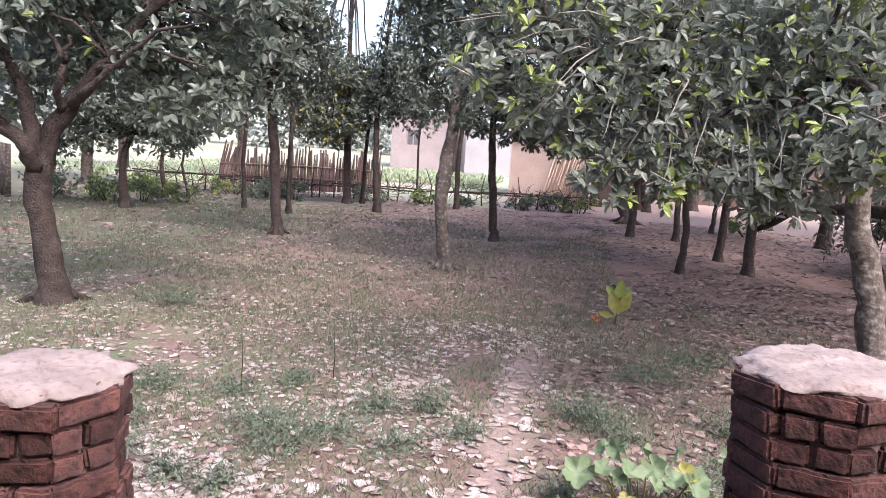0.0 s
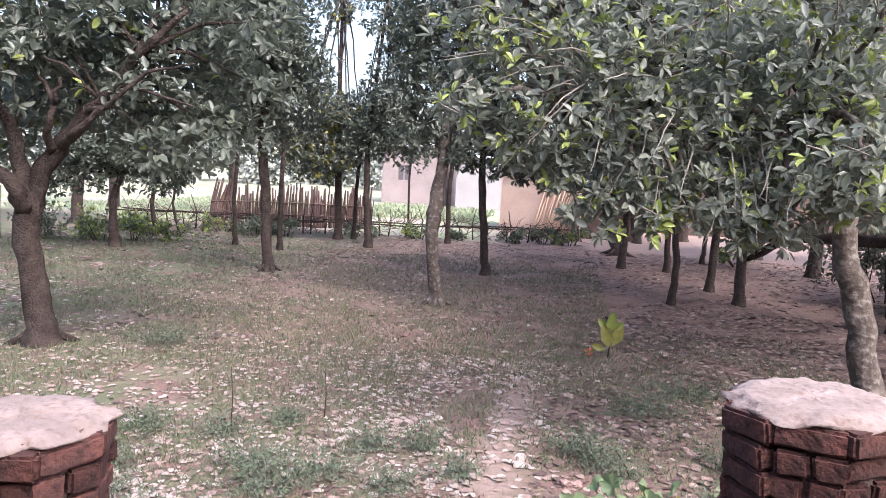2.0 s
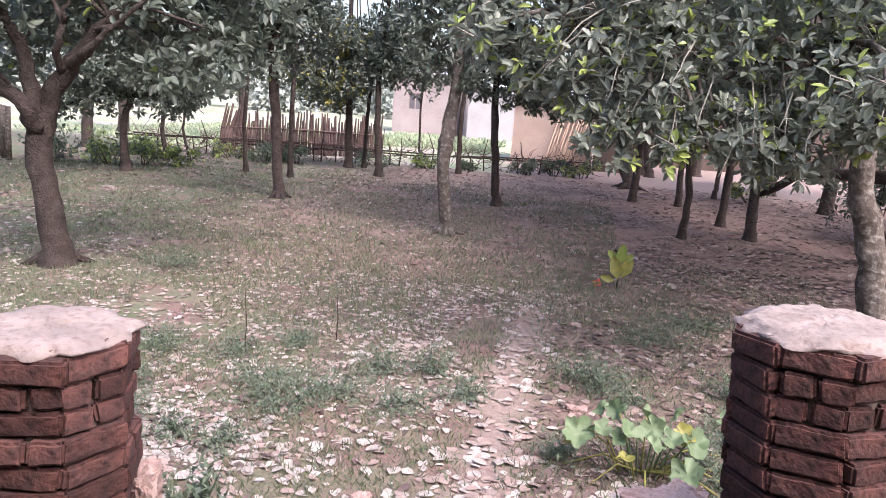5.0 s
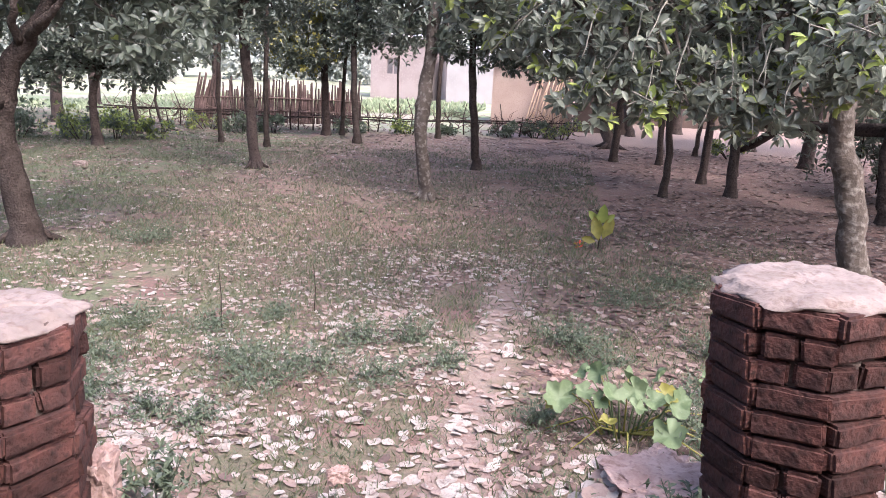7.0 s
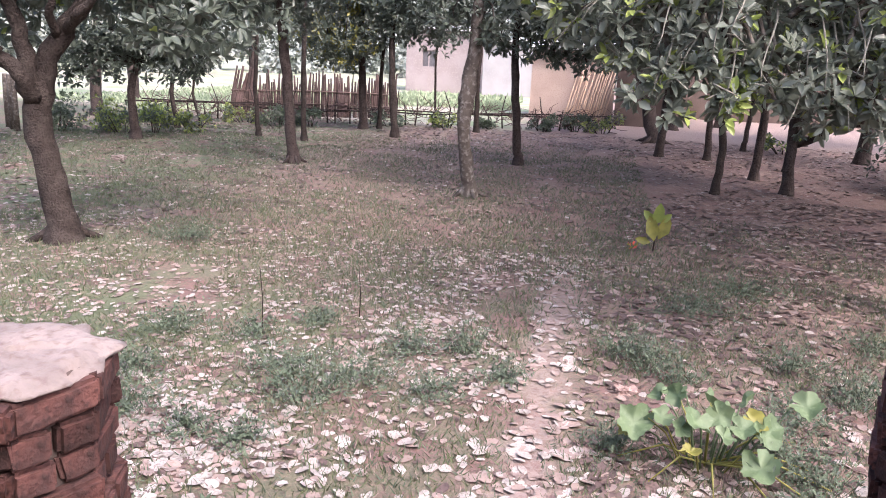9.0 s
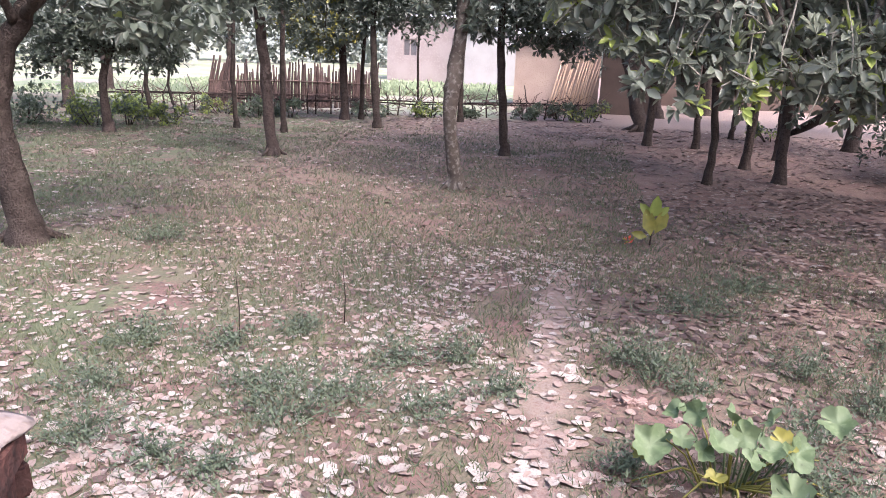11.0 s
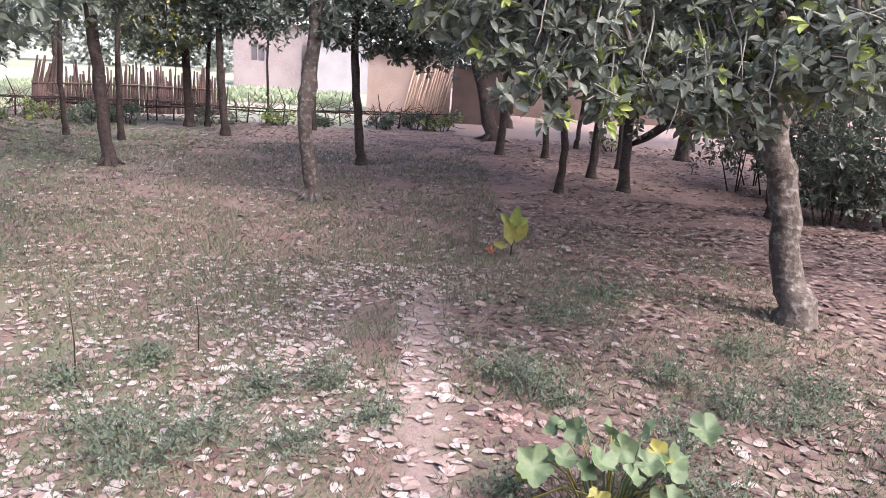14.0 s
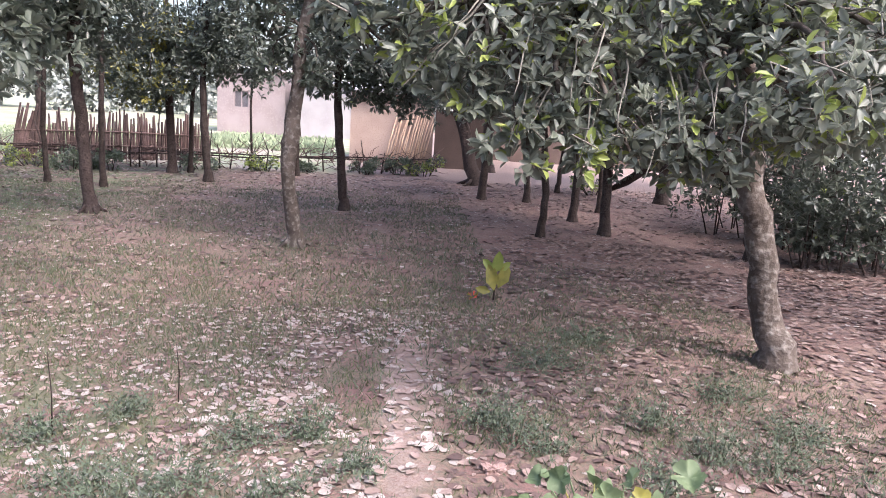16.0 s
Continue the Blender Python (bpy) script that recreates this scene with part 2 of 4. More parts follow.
def leaf_mesh(name, base, ahead, up, length, width, mats, picks, parent=None, cup=0.18, droop=0.15, blade=False, small=False, oval=False):
    """Many pointed, folded leaves: arrays of base points, directions and sizes; six corners and four faces each."""
    n = len(base)
    ahead = ahead / np.linalg.norm(ahead, axis=1, keepdims=True)
    side = np.cross(ahead, up)
    side /= np.maximum(np.linalg.norm(side, axis=1, keepdims=True), 1e-6)
    nor = np.cross(side, ahead)
    L, W = length[:, None], width[:, None]
    p0 = base
    p1 = base + ahead * L * 0.42 + side * W * 0.5 + nor * W * cup
    p2 = base + ahead * L * 0.80 + side * W * 0.36 + nor * (W * cup - L * droop * 0.5)
    p3 = base + ahead * L - nor * L * droop
    p4 = base + ahead * L * 0.80 - side * W * 0.36 + nor * (W * cup - L * droop * 0.5)
    p5 = base + ahead * L * 0.42 - side * W * 0.5 + nor * W * cup
    verts = np.stack([p0, p1, p2, p3, p4, p5], 1).reshape(-1, 3)
    tri = np.array([(0, 1, 2), (0, 2, 3), (0, 3, 4), (0, 4, 5)])
    if small:
        verts = np.stack([p0, (p1 + p2) * 0.5 + side * W * 0.06, p3, (p4 + p5) * 0.5 - side * W * 0.06], 1).reshape(-1, 3)
        tri = np.array([(0, 1, 2), (0, 2, 3)])
    if oval:
        q1 = base + ahead * L * 0.14 + side * W * 0.34 + nor * W * cup * 0.6
        q5 = base + ahead * L * 0.14 - side * W * 0.34 + nor * W * cup * 0.6
        q3 = base + ahead * L * 0.95 + side * W * 0.14 - nor * L * droop * 0.8
        verts = np.stack([p0, q1, p1, p2, q3, p4, p5, q5, base + ahead * L * 0.5], 1).reshape(-1, 3)
        tri = np.array([(8, k, (k + 1) % 8) for k in range(8)])
    faces = (tri[None] + len(verts) // n * np.arange(n)[:, None, None]).reshape(-1, 3)
    if blade:
        verts = np.stack([p0 - side * W * 0.3, p0 + side * W * 0.3, p3], 1).reshape(-1, 3)
        faces = np.arange(3 * n).reshape(-1, 3)
    me = bpy.data.meshes.new(name)
    me.vertices.add(len(verts))
    me.vertices.foreach_set("co", verts.ravel())
    me.loops.add(faces.size)
    me.loops.foreach_set("vertex_index", faces.ravel().astype(np.int32))
    me.polygons.add(len(faces))
    me.polygons.foreach_set("loop_start", np.arange(0, faces.size, 3, dtype=np.int32))
    for q in mats:
        me.materials.append(q)
    me.polygons.foreach_set("material_index", np.repeat(picks, 1 if blade else len(tri)).astype(np.int32))
    me.update(calc_edges=True)
    me.validate()
    ob = new(name, me)
    if parent:
        ob.parent = parent
    return ob


def unit(n):
    d = rng.normal(size=(n, 3))
    return d / np.linalg.norm(d, axis=1, keepdims=True)


def crown(clumps, per_m3, leaf, parent, mats=(None,), shares=(0.62, 0.34, 0.04), rosette=6, hollow=0.5, most=1400, wide=0.42, small=False):
    """Leaves in rosettes at the twig ends of each clump (x, y, z, radius)."""
    tips, outs = [], []
    for x, y, z, r in clumps:
        n = int(min(most, max(26 if r > 0.17 else 10, per_m3 * r ** 2.2)))
        d = unit(n)
        rad = r * (hollow + (1.18 - hollow) * rng.random(n) ** 0.8)
        q = d * rad[:, None] * np.array([1, 1, 0.8])
        q += np.array([[noise.noise(Vector(tuple(k * 1.7 + (x, y, z)))) for _ in range(1)] for k in q]) * d * r * 0.5
        tips.append(q + (x, y, z))
        outs.append(d + np.array([0, 0, 0.55]))
    tips, outs = np.concatenate(tips), np.concatenate(outs)
    base = np.repeat(tips, rosette, 0)
    ahead = np.repeat(outs, rosette, 0) * 0.55 + unit(len(base)) * 0.9
    up = np.array([[0, 0, 0.55]]) + np.repeat(outs, rosette, 0) * 0.75 + unit(len(base)) * 0.45
    size = leaf * (0.65 + 0.6 * rng.random(len(base)))
    tone = np.repeat(rng.random(len(tips)), rosette) * 0.75 + rng.random(len(base)) * 0.25
    picks = np.searchsorted(np.cumsum(shares)[:-1], tone)
    ob = leaf_mesh("crown", base + ahead * 0.01, ahead, up, size, size * wide * (0.9 + 0.35 * rng.random(len(base))), mats, picks, parent, small=small)
    return tagged(ob, kind="stuff"), tips


def high(x, y, z, n=6, spread=1.7, r=1.2):
    """Upper crown clumps, mostly out of view, added to shade the ground."""
    return [(x + spread * math.cos(2.4 * i) * (0.4 + 0.6 * i / n), y + spread * math.sin(2.4 * i) * (0.4 + 0.6 * i / n), z + 0.5 * math.sin(1.7 * i), r * (0.8 + 0.3 * math.cos(i))) for i in range(n)]


def tree(label, trunk, clumps, leaf=0.13, bark=None, mats=None, shares=(0.62, 0.35, 0.03), density=110, forks=None, twigs=0.06, category="tree", sides=10, roots=0, most=1400, twig_r=0.007, limbs=(), puff=1.1, sprigs=()):
    """A tapered trunk, limbs to the clumps of the crown, twigs and leaves."""
    top = Vector(trunk[-1][:3])
    ob = tagged(new("tree"), label, category, "trees of the grove")
    ob.location = trunk[0][:3]
    off = Vector(trunk[0][:3])

    def rel(path):
        return [(p[0] - off.x, p[1] - off.y, p[2] - off.z, p[3]) for p in path]

    x, y, z, r = trunk[0]
    wood = Heap()
    flare = [(x, y, z - 0.25, r * 1.75), (x, y, z, r * 1.45), (x, y, z + 0.1, r * 1.22), (x, y, z + 0.24, r * 1.06)]
    wood.add(tube(rel(flare + [p for p in bend(trunk, 4, r * 0.35) if p[2] > z + 0.3]), sides, 0.25))
    for path in limbs:
        wood.add(tube(rel(bend(path, 4, 0.06)), 8, 0.25))
    for i in range(roots):
        a = 2 * math.pi * (i + random.random() * 0.5) / roots
        k = r * (2.6 + random.random())
        wood.add(tube(rel([(x + math.cos(a) * r * 0.5, y + math.sin(a) * r * 0.5, z + 0.2, r * 0.36), (x + math.cos(a) * r * 1.5, y + math.sin(a) * r * 1.5, z + 0.06, r * 0.3), (x + math.cos(a) * k, y + math.sin(a) * k, z - 0.06, r * 0.12)]), 6, 0.2))
    starts = [Vector(p[:3]) for p in (forks or [trunk[-1], trunk[len(trunk) // 2 + (len(trunk) > 2)]])]
    for q in clumps:
        c = Vector(q[:3])
        s = min(starts, key=lambda k: (k - c).length + (1.5 if k.z > c.z + 0.6 else 0))
        mid = s.lerp(c, 0.5) + Vector((random.uniform(-0.15, 0.15), random.uniform(-0.15, 0.15), 0.12 * (c - s).length))
        rr = max(0.014, min(trunk[-1][3] * 0.75, 0.016 * (c - s).length + 0.012))
        wood.add(tube(rel(bend([(*s, rr), (*mid, rr * 0.7), (*c, rr * 0.35)], 3, 0.1)), 6, 0.2))
    t = wood.make("trunk", [bark], ob, True)
    cr, tips = crown([tuple(np.array(q[:3]) - np.array(off)) + (q[3] * puff,) for q in clumps], density, leaf, ob, mats, shares, most=most, small=y > 10, hollow=0.28)
    if twigs:
        tw = Heap()
        for path in sprigs:
            tw.add(tube(rel([(*p[:3], p[3] * 0.62) for p in bend(path, 3, 0.03)]), 6, 0.15))
        cc = np.array([q[:3] for q in clumps]) - np.array(off)
        for p in tips[rng.random(len(tips)) < twigs]:
            c = Vector(cc[np.argmin(np.linalg.norm(cc - p, axis=1))])
            e = Vector(p)
            c = c.lerp(e, random.uniform(0.1, 0.5)) + Vector((random.uniform(-0.2, 0.2), random.uniform(-0.2, 0.2), random.uniform(-0.1, 0.2)))
            m = c.lerp(e, 0.55) + Vector((random.uniform(-0.1, 0.1), random.uniform(-0.1, 0.1), random.uniform(-0.02, 0.1)))
            tw.add(tube([(*c, twig_r), (*m, twig_r * 0.8), (*e, twig_r * 0.4)], 4))
        tagged(tw.make("twig", [TWIG], ob, True), kind="stuff")
    return ob


# ---------------------------------------------------------------- ground
def ground():
    v, f = [], []
    xs = [-600, -200, -80, -45] + list(np.arange(-30, -6, 0.75)) + list(np.arange(-6, 6.01, 0.22)) + list(np.arange(6.75, 30, 0.75)) + [45, 80, 200, 600]
    ys = [-300, -80, -20, -6] + list(np.arange(-3, 9, 0.16)) + list(np.arange(9, 36, 0.7)) + [40, 48, 60, 90, 160, 300, 700]
    for y in ys:
        for x in xs:
            v.append((x, y, height(x, y)))
    w = len(xs)
    for j in range(len(ys) - 1):
        for i in range(w - 1):
            f.append((j * w + i, j * w + i + 1, (j + 1) * w + i + 1, (j + 1) * w + i))
    ob = mesh_object("ground", v, f, [SOIL], soft=True)
    return tagged(ob, "bare pinkish soil with thin grass and a trodden path", "ground", kind="structure")


ground()

# unseen wall behind the raised floor, added to close the place and shade pillars
me = bpy.data.meshes.new("wall_house_unseen")
bm = bmesh.new()
bmesh.ops.create_cube(bm, size=1)
bmesh.ops.scale(bm, vec=(16, 0.3, 4.2), verts=bm.verts)
bm.to_mesh(me)
bm.free()
me.materials.append(MUD)
ob = new("wall_house_unseen", me)
ob.location = (0.3, -2.75, 2.1)
tagged(ob, "unseen plain brown mud wall added for the house", "wall", kind="structure")

# ---------------------------------------------------------------- trees
BROAD = [LEAF, LEAF_MID, LEAF_NEW]
tree("large spreading tree with a leaning brown trunk and low limbs", [(-6.0, 6.5, 0, 0.175), (-6.04, 6.45, 0.6, 0.165), (-6.15, 6.4, 1.3, 0.155), (-6.12, 6.38, 1.98, 0.165)],
     [(-5.79, 5.79, 3.66, 0.62), (-5.74, 6.47, 3.99, 0.65), (-5.33, 6.89, 4.01, 0.74), (-4.61, 7.00, 4.05, 0.64), (-4.67, 6.61, 3.36, 0.55), (-4.27, 6.85, 3.19, 0.6), (-3.81, 6.87, 2.93, 0.45), (-4.39, 6.55, 2.68, 0.42), (-6.61, 7.05, 3.35, 0.71), (-6.13, 7.43, 3.49, 0.71), (-6.16, 5.46, 3.7, 0.7), (-6.45, 5.38, 2.9, 0.5), (-5.69, 6.51, 4.74, 0.97), (-4.72, 7.17, 4.93, 0.89), (-4.35, 7.72, 3.81, 0.58), (-7.14, 7.26, 2.73, 0.56), (-5.0, 7.3, 3.0, 0.5), (-3.4, 7.0, 3.5, 0.45), (-3.5, 6.8, 4.2, 0.6), (-4.5, 9.5, 5.3, 0.9), (-5.5, 10.4, 5.2, 0.9)],
     0.15, BARK, BROAD, (0.45, 0.49, 0.06), 185, [(-5.65, 6.4, 2.63), (-5.1, 6.4, 3.14), (-6.15, 6.2, 2.66), (-4.58, 6.4, 3.76), (-6.1, 5.9, 2.3)], 0.08, roots=2, sides=16,
     limbs=[[(-6.1, 6.38, 1.75, 0.12), (-5.95, 6.4, 2.2, 0.12), (-5.65, 6.4, 2.63, 0.105), (-5.1, 6.4, 3.14, 0.085), (-4.58, 6.4, 3.76, 0.06), (-4.0, 6.4, 4.24, 0.03)],
            [(-6.12, 6.36, 1.8, 0.11), (-6.1, 6.25, 2.15, 0.10), (-6.15, 6.2, 2.66, 0.085), (-6.33, 6.1, 3.1, 0.06), (-6.3, 6.0, 4.0, 0.03)],
            [(-6.1, 6.3, 1.75, 0.11), (-6.05, 6.05, 2.05, 0.095), (-6.3, 5.9, 2.3, 0.08), (-6.7, 5.7, 2.6, 0.05)],
            [(-5.7, 6.4, 2.55, 0.06), (-5.3, 6.1, 2.7, 0.05), (-5.0, 6.0, 2.87, 0.042), (-4.72, 6.0, 3.1, 0.02)],
            [(-5.75, 6.35, 2.5, 0.06), (-5.58, 6.05, 2.75, 0.045), (-5.45, 6.0, 3.08, 0.035), (-5.7, 6.0, 3.5, 0.018)], [(-5.45, 6.0, 3.05, 0.03), (-5.3, 5.9, 3.35, 0.02)],
            [(-5.2, 6.3, 3.0, 0.04), (-4.7, 5.95, 3.05, 0.03), (-4.19, 5.9, 3.45, 0.022), (-3.6, 5.9, 3.56, 0.01)], [(-4.9, 6.4, 3.35, 0.03), (-4.3, 6.1, 3.25, 0.02), (-3.7, 6.1, 3.1, 0.01)]])
CANOPY = [(-0.30, 4.58, 3.59, 0.30), (-0.25, 4.09, 3.04, 0.14), (-0.01, 4.62, 3.70, 0.35), (0.13, 4.43, 3.26, 0.29), (0.06, 4.43, 2.86, 0.17), (0.38, 4.65, 3.62, 0.40), (0.52, 4.45, 3.09, 0.34), (0.59, 4.46, 2.72, 0.24), (0.86, 4.65, 3.54, 0.45), (0.94, 4.55, 3.02, 0.39), (0.98, 4.55, 2.58, 0.27), (1.32, 4.62, 3.51, 0.45), (1.37, 4.62, 2.95, 0.40), (1.39, 4.52, 2.55, 0.25), (0.44, 4.65, 3.98, 0.32), (1.13, 4.64, 4.0, 0.32), (-0.23, 4.59, 3.98, 0.3)] + [(1.76, 4.87, 3.61, 0.47), (1.85, 4.85, 3.09, 0.42), (1.90, 4.84, 2.56, 0.26), (2.19, 4.78, 3.60, 0.47), (2.35, 4.85, 3.06, 0.43), (2.44, 4.83, 2.59, 0.32), (2.69, 4.86, 3.63, 0.49), (2.73, 4.64, 3.06, 0.42), (2.68, 3.81, 2.76, 0.28), (2.77, 4.31, 2.48, 0.25), (3.11, 4.51, 3.29, 0.52), (3.24, 4.45, 2.64, 0.31), (3.55, 4.54, 3.09, 0.54), (1.78, 4.56, 4.0, 0.34), (2.38, 4.43, 4.0, 0.34), (2.91, 4.26, 3.98, 0.34)]
# sprays that hang lowest
CANOPY += [(-0.1, 4.5, 2.95, 0.14), (0.2, 4.5, 2.72, 0.16), (0.55, 4.5, 2.56, 0.15), (0.86, 4.45, 2.36, 0.15), (1.1, 4.5, 2.40, 0.18), (1.36, 4.5, 2.30, 0.16), (1.57, 4.5, 2.44, 0.2), (1.78, 4.5, 2.40, 0.2), (2.02, 4.5, 2.30, 0.2), (2.2, 4.5, 2.42, 0.22), (2.4, 4.45, 2.36, 0.2), (2.6, 4.4, 2.5, 0.22), (2.85, 4.4, 2.48, 0.2), (3.1, 4.4, 2.58, 0.22), (3.35, 4.5, 2.68, 0.24), (3.7, 4.6, 2.8, 0.3), (3.95, 4.7, 3.2, 0.5), (2.1, 4.9, 2.2, 0.16), (2.5, 5.0, 2.25, 0.2), (0.7, 4.4, 2.22, 0.09), (0.95, 4.4, 2.13, 0.11), (1.3, 4.4, 2.15, 0.11), (2.0, 4.4, 2.15, 0.13), (2.25, 4.4, 2.1, 0.13), (1.65, 4.4, 2.24, 0.12)]
BOUGHS = []
for i, (x, y, z, r) in enumerate(CANOPY):
    if i % 4 != 1:
        u = max(0.0, min(1.0, (x - 0.4) / 3.2))
        s0 = (0.9 + 2.4 * u, 4.9 + 1.3 * u, 3.35 - 0.3 * u)
        q = (x - 0.15 + 0.4 * math.sin(i * 2.1), y - r * 1.35, z - r * (0.5 + 0.4 * math.sin(i * 3.7)))
        BOUGHS.append([(*s0, 0.022), (s0[0] * 0.6 + q[0] * 0.4, s0[1] * 0.5 + q[1] * 0.5, s0[2] * 0.6 + q[2] * 0.4 + 0.14, 0.016), (s0[0] * 0.25 + q[0] * 0.75, s0[1] * 0.15 + q[1] * 0.85, s0[2] * 0.25 + q[2] * 0.75 + 0.1, 0.011), (*q, 0.005)])
tree("jackfruit tree with lichen-spotted trunk and wide low leafy canopy", [(4.06, 6.55, 0, 0.175), (3.95, 6.65, 0.5, 0.155), (3.80, 6.7, 1.25, 0.145), (3.60, 6.7, 1.9, 0.125), (3.42, 6.5, 2.8, 0.10)],
     CANOPY
     # clumps behind the trunk and overhead are added to shade the ground
     + [(3.2 + 0.9 * math.cos(k * 2.4) * (1 + k / 9), 7.4 + 1.2 * math.sin(k * 2.4) * (0.6 + k / 9), 3.3 + 0.25 * (k % 4), 0.6) for k in range(8)] + high(5.2, 8.6, 4.4) + high(6.8, 11.0, 4.8) + high(3.0, 8.8, 5.2) + high(8.6, 7.4, 4.8),
     0.104, BARK_PALE, [LEAF_JACK, LEAF_JACK_PALE, LEAF_NEW], (0.42, 0.36, 0.22), 265, [(3.6, 6.5, 2.8), (2.9, 5.9, 3.1), (2.09, 5.49, 3.3), (1.21, 4.91, 3.3), (0.5, 4.7, 3.2), (2.6, 5.0, 3.2)], 0.22, roots=0, puff=1.25, twig_r=0.007, sides=16, sprigs=BOUGHS, limbs=[[(3.65, 6.55, 2.7, 0.09), (2.9, 5.9, 3.1, 0.07), (2.09, 5.49, 3.3, 0.05), (1.21, 4.95, 3.32, 0.035), (0.4, 4.6, 3.25, 0.02)]])
tree("small dark tree with a flat umbrella crown", [(-11.75, 16.5, 0, 0.13), (-11.71, 16.34, 1.3, 0.10), (-11.5, 16.4, 2.0, 0.08)], [(-12.66, 15.66, 2.16, 0.76), (-12.11, 16.06, 2.35, 0.76), (-11.54, 16.46, 2.47, 0.85), (-10.81, 16.92, 2.29, 0.85), (-10.36, 17.19, 2.00, 0.51), (-11.19, 16.69, 3.11, 1.02), (-12.33, 15.90, 3.00, 1.02), (-12.82, 15.54, 1.70, 0.42), (-10.44, 17.15, 2.78, 0.76)],
     0.16, BARK_DARK, BROAD, (0.9, 0.1, 0.0), 230, None, 0.03)
tree("tall grove tree with a straight brown trunk", [(-6.3, 14.35, 0, 0.125), (-6.4, 14.3, 1.5, 0.115), (-6.45, 14.1, 3.2, 0.10), (-6.3, 14.1, 5.2, 0.07)], [(-6.79, 13.88, 5.31, 1.21), (-6.11, 14.18, 5.14, 1.07), (-6.31, 14.09, 4.25, 1.07), (-5.62, 14.38, 4.43, 0.80), (-6.87, 13.84, 3.94, 0.80), (-7.21, 13.67, 4.65, 0.80), (-5.83, 14.30, 3.53, 0.60), (-6.71, 13.91, 6.54, 1.48), (-5.81, 14.30, 6.77, 0.94), (-7.18, 13.69, 3.17, 0.67), (-6.51, 14.00, 3.22, 0.60)],
     0.16, BARK_DARK, BROAD, (0.7, 0.28, 0.02), 190, None, 0.04, roots=5)
tree("slender grove tree with yellowing sparse leaves", [(-7.45, 23.0, 0, 0.14), (-7.5, 22.9, 2.2, 0.12), (-7.55, 22.8, 5.0, 0.08), (-7.57, 22.8, 8.6, 0.05)], [(-7.61, 22.80, 4.34, 0.90), (-6.86, 23.04, 4.01, 0.80), (-8.32, 22.55, 3.91, 1.00), (-7.74, 22.76, 2.88, 0.80), (-8.55, 22.46, 2.73, 0.80), (-8.36, 22.54, 4.86, 0.70), (-9.02, 22.28, 3.38, 0.90), (-8.4, 22.0, 3.1, 0.6), (-7.8, 22.0, 2.5, 0.5), (-7.0, 22.0, 3.1, 0.6), (-7.3, 22.0, 4.3, 0.7), (-7.57, 22.81, 7.94, 0.70), (-7.01, 23.00, 3.03, 0.60)],
     0.18, BARK_DARK, [LEAF, LEAF_MID, LEAF_YELLOW], (0.38, 0.37, 0.25), 160, None, 0.03)
tree("slender grove tree with a leaning trunk and thin crown", [(-5.85, 21.3, 0, 0.12), (-6.05, 21.5, 1.6, 0.10), (-6.1, 21.6, 3.4, 0.08), (-5.7, 21.7, 8.0, 0.04)], [(-5.56, 21.75, 4.88, 0.85), (-5.24, 21.83, 3.81, 0.75), (-6.02, 21.62, 3.39, 0.47), (-4.76, 21.94, 3.29, 0.66), (-5.27, 21.82, 6.33, 0.85), (-5.07, 21.87, 7.59, 1.13), (-5.90, 21.65, 8.40, 0.75), (-6.23, 21.56, 4.11, 0.38), (-6.45, 21.7, 3.6, 0.6), (-5.65, 21.8, 3.3, 0.55), (-5.3, 21.7, 4.1, 0.7), (-4.5, 21.9, 3.4, 0.55), (-5.5, 21.7, 5.0, 0.7)],
     0.18, BARK, BROAD, (0.7, 0.28, 0.02), 170, None, 0.03)
tree("crooked grove tree with rough lichen-grey trunk", [(-1.78, 11.85, 0, 0.13), (-1.92, 11.71, 1.28, 0.12), (-1.9, 11.72, 1.75, 0.15), (-1.81, 11.73, 2.45, 0.11), (-1.72, 11.75, 3.6, 0.11), (-1.48, 11.79, 4.84, 0.08)], [(-2.19, 11.66, 4.80, 0.64), (-2.46, 11.60, 4.17, 0.48), (-2.22, 11.65, 3.47, 0.43), (-1.92, 11.71, 5.41, 0.74), (-1.34, 11.81, 5.75, 0.96), (-2.62, 11.56, 5.17, 0.48), (-1.72, 11.75, 2.82, 0.15), (-2.25, 11.64, 3.00, 0.30), (-1.45, 11.79, 4.33, 0.43), (-1.95, 11.9, 3.3, 0.3), (-1.4, 11.8, 3.45, 0.35), (-2.3, 11.8, 3.85, 0.4), (-1.15, 11.7, 4.4, 0.45), (-1.5, 11.6, 2.9, 0.2)] + high(-0.9, 12.2, 6.6) + high(0.9, 11.0, 6.4, 4),
     0.15, BARK_PALE, BROAD, (0.66, 0.31, 0.03), 220, None, 0.06, roots=4)
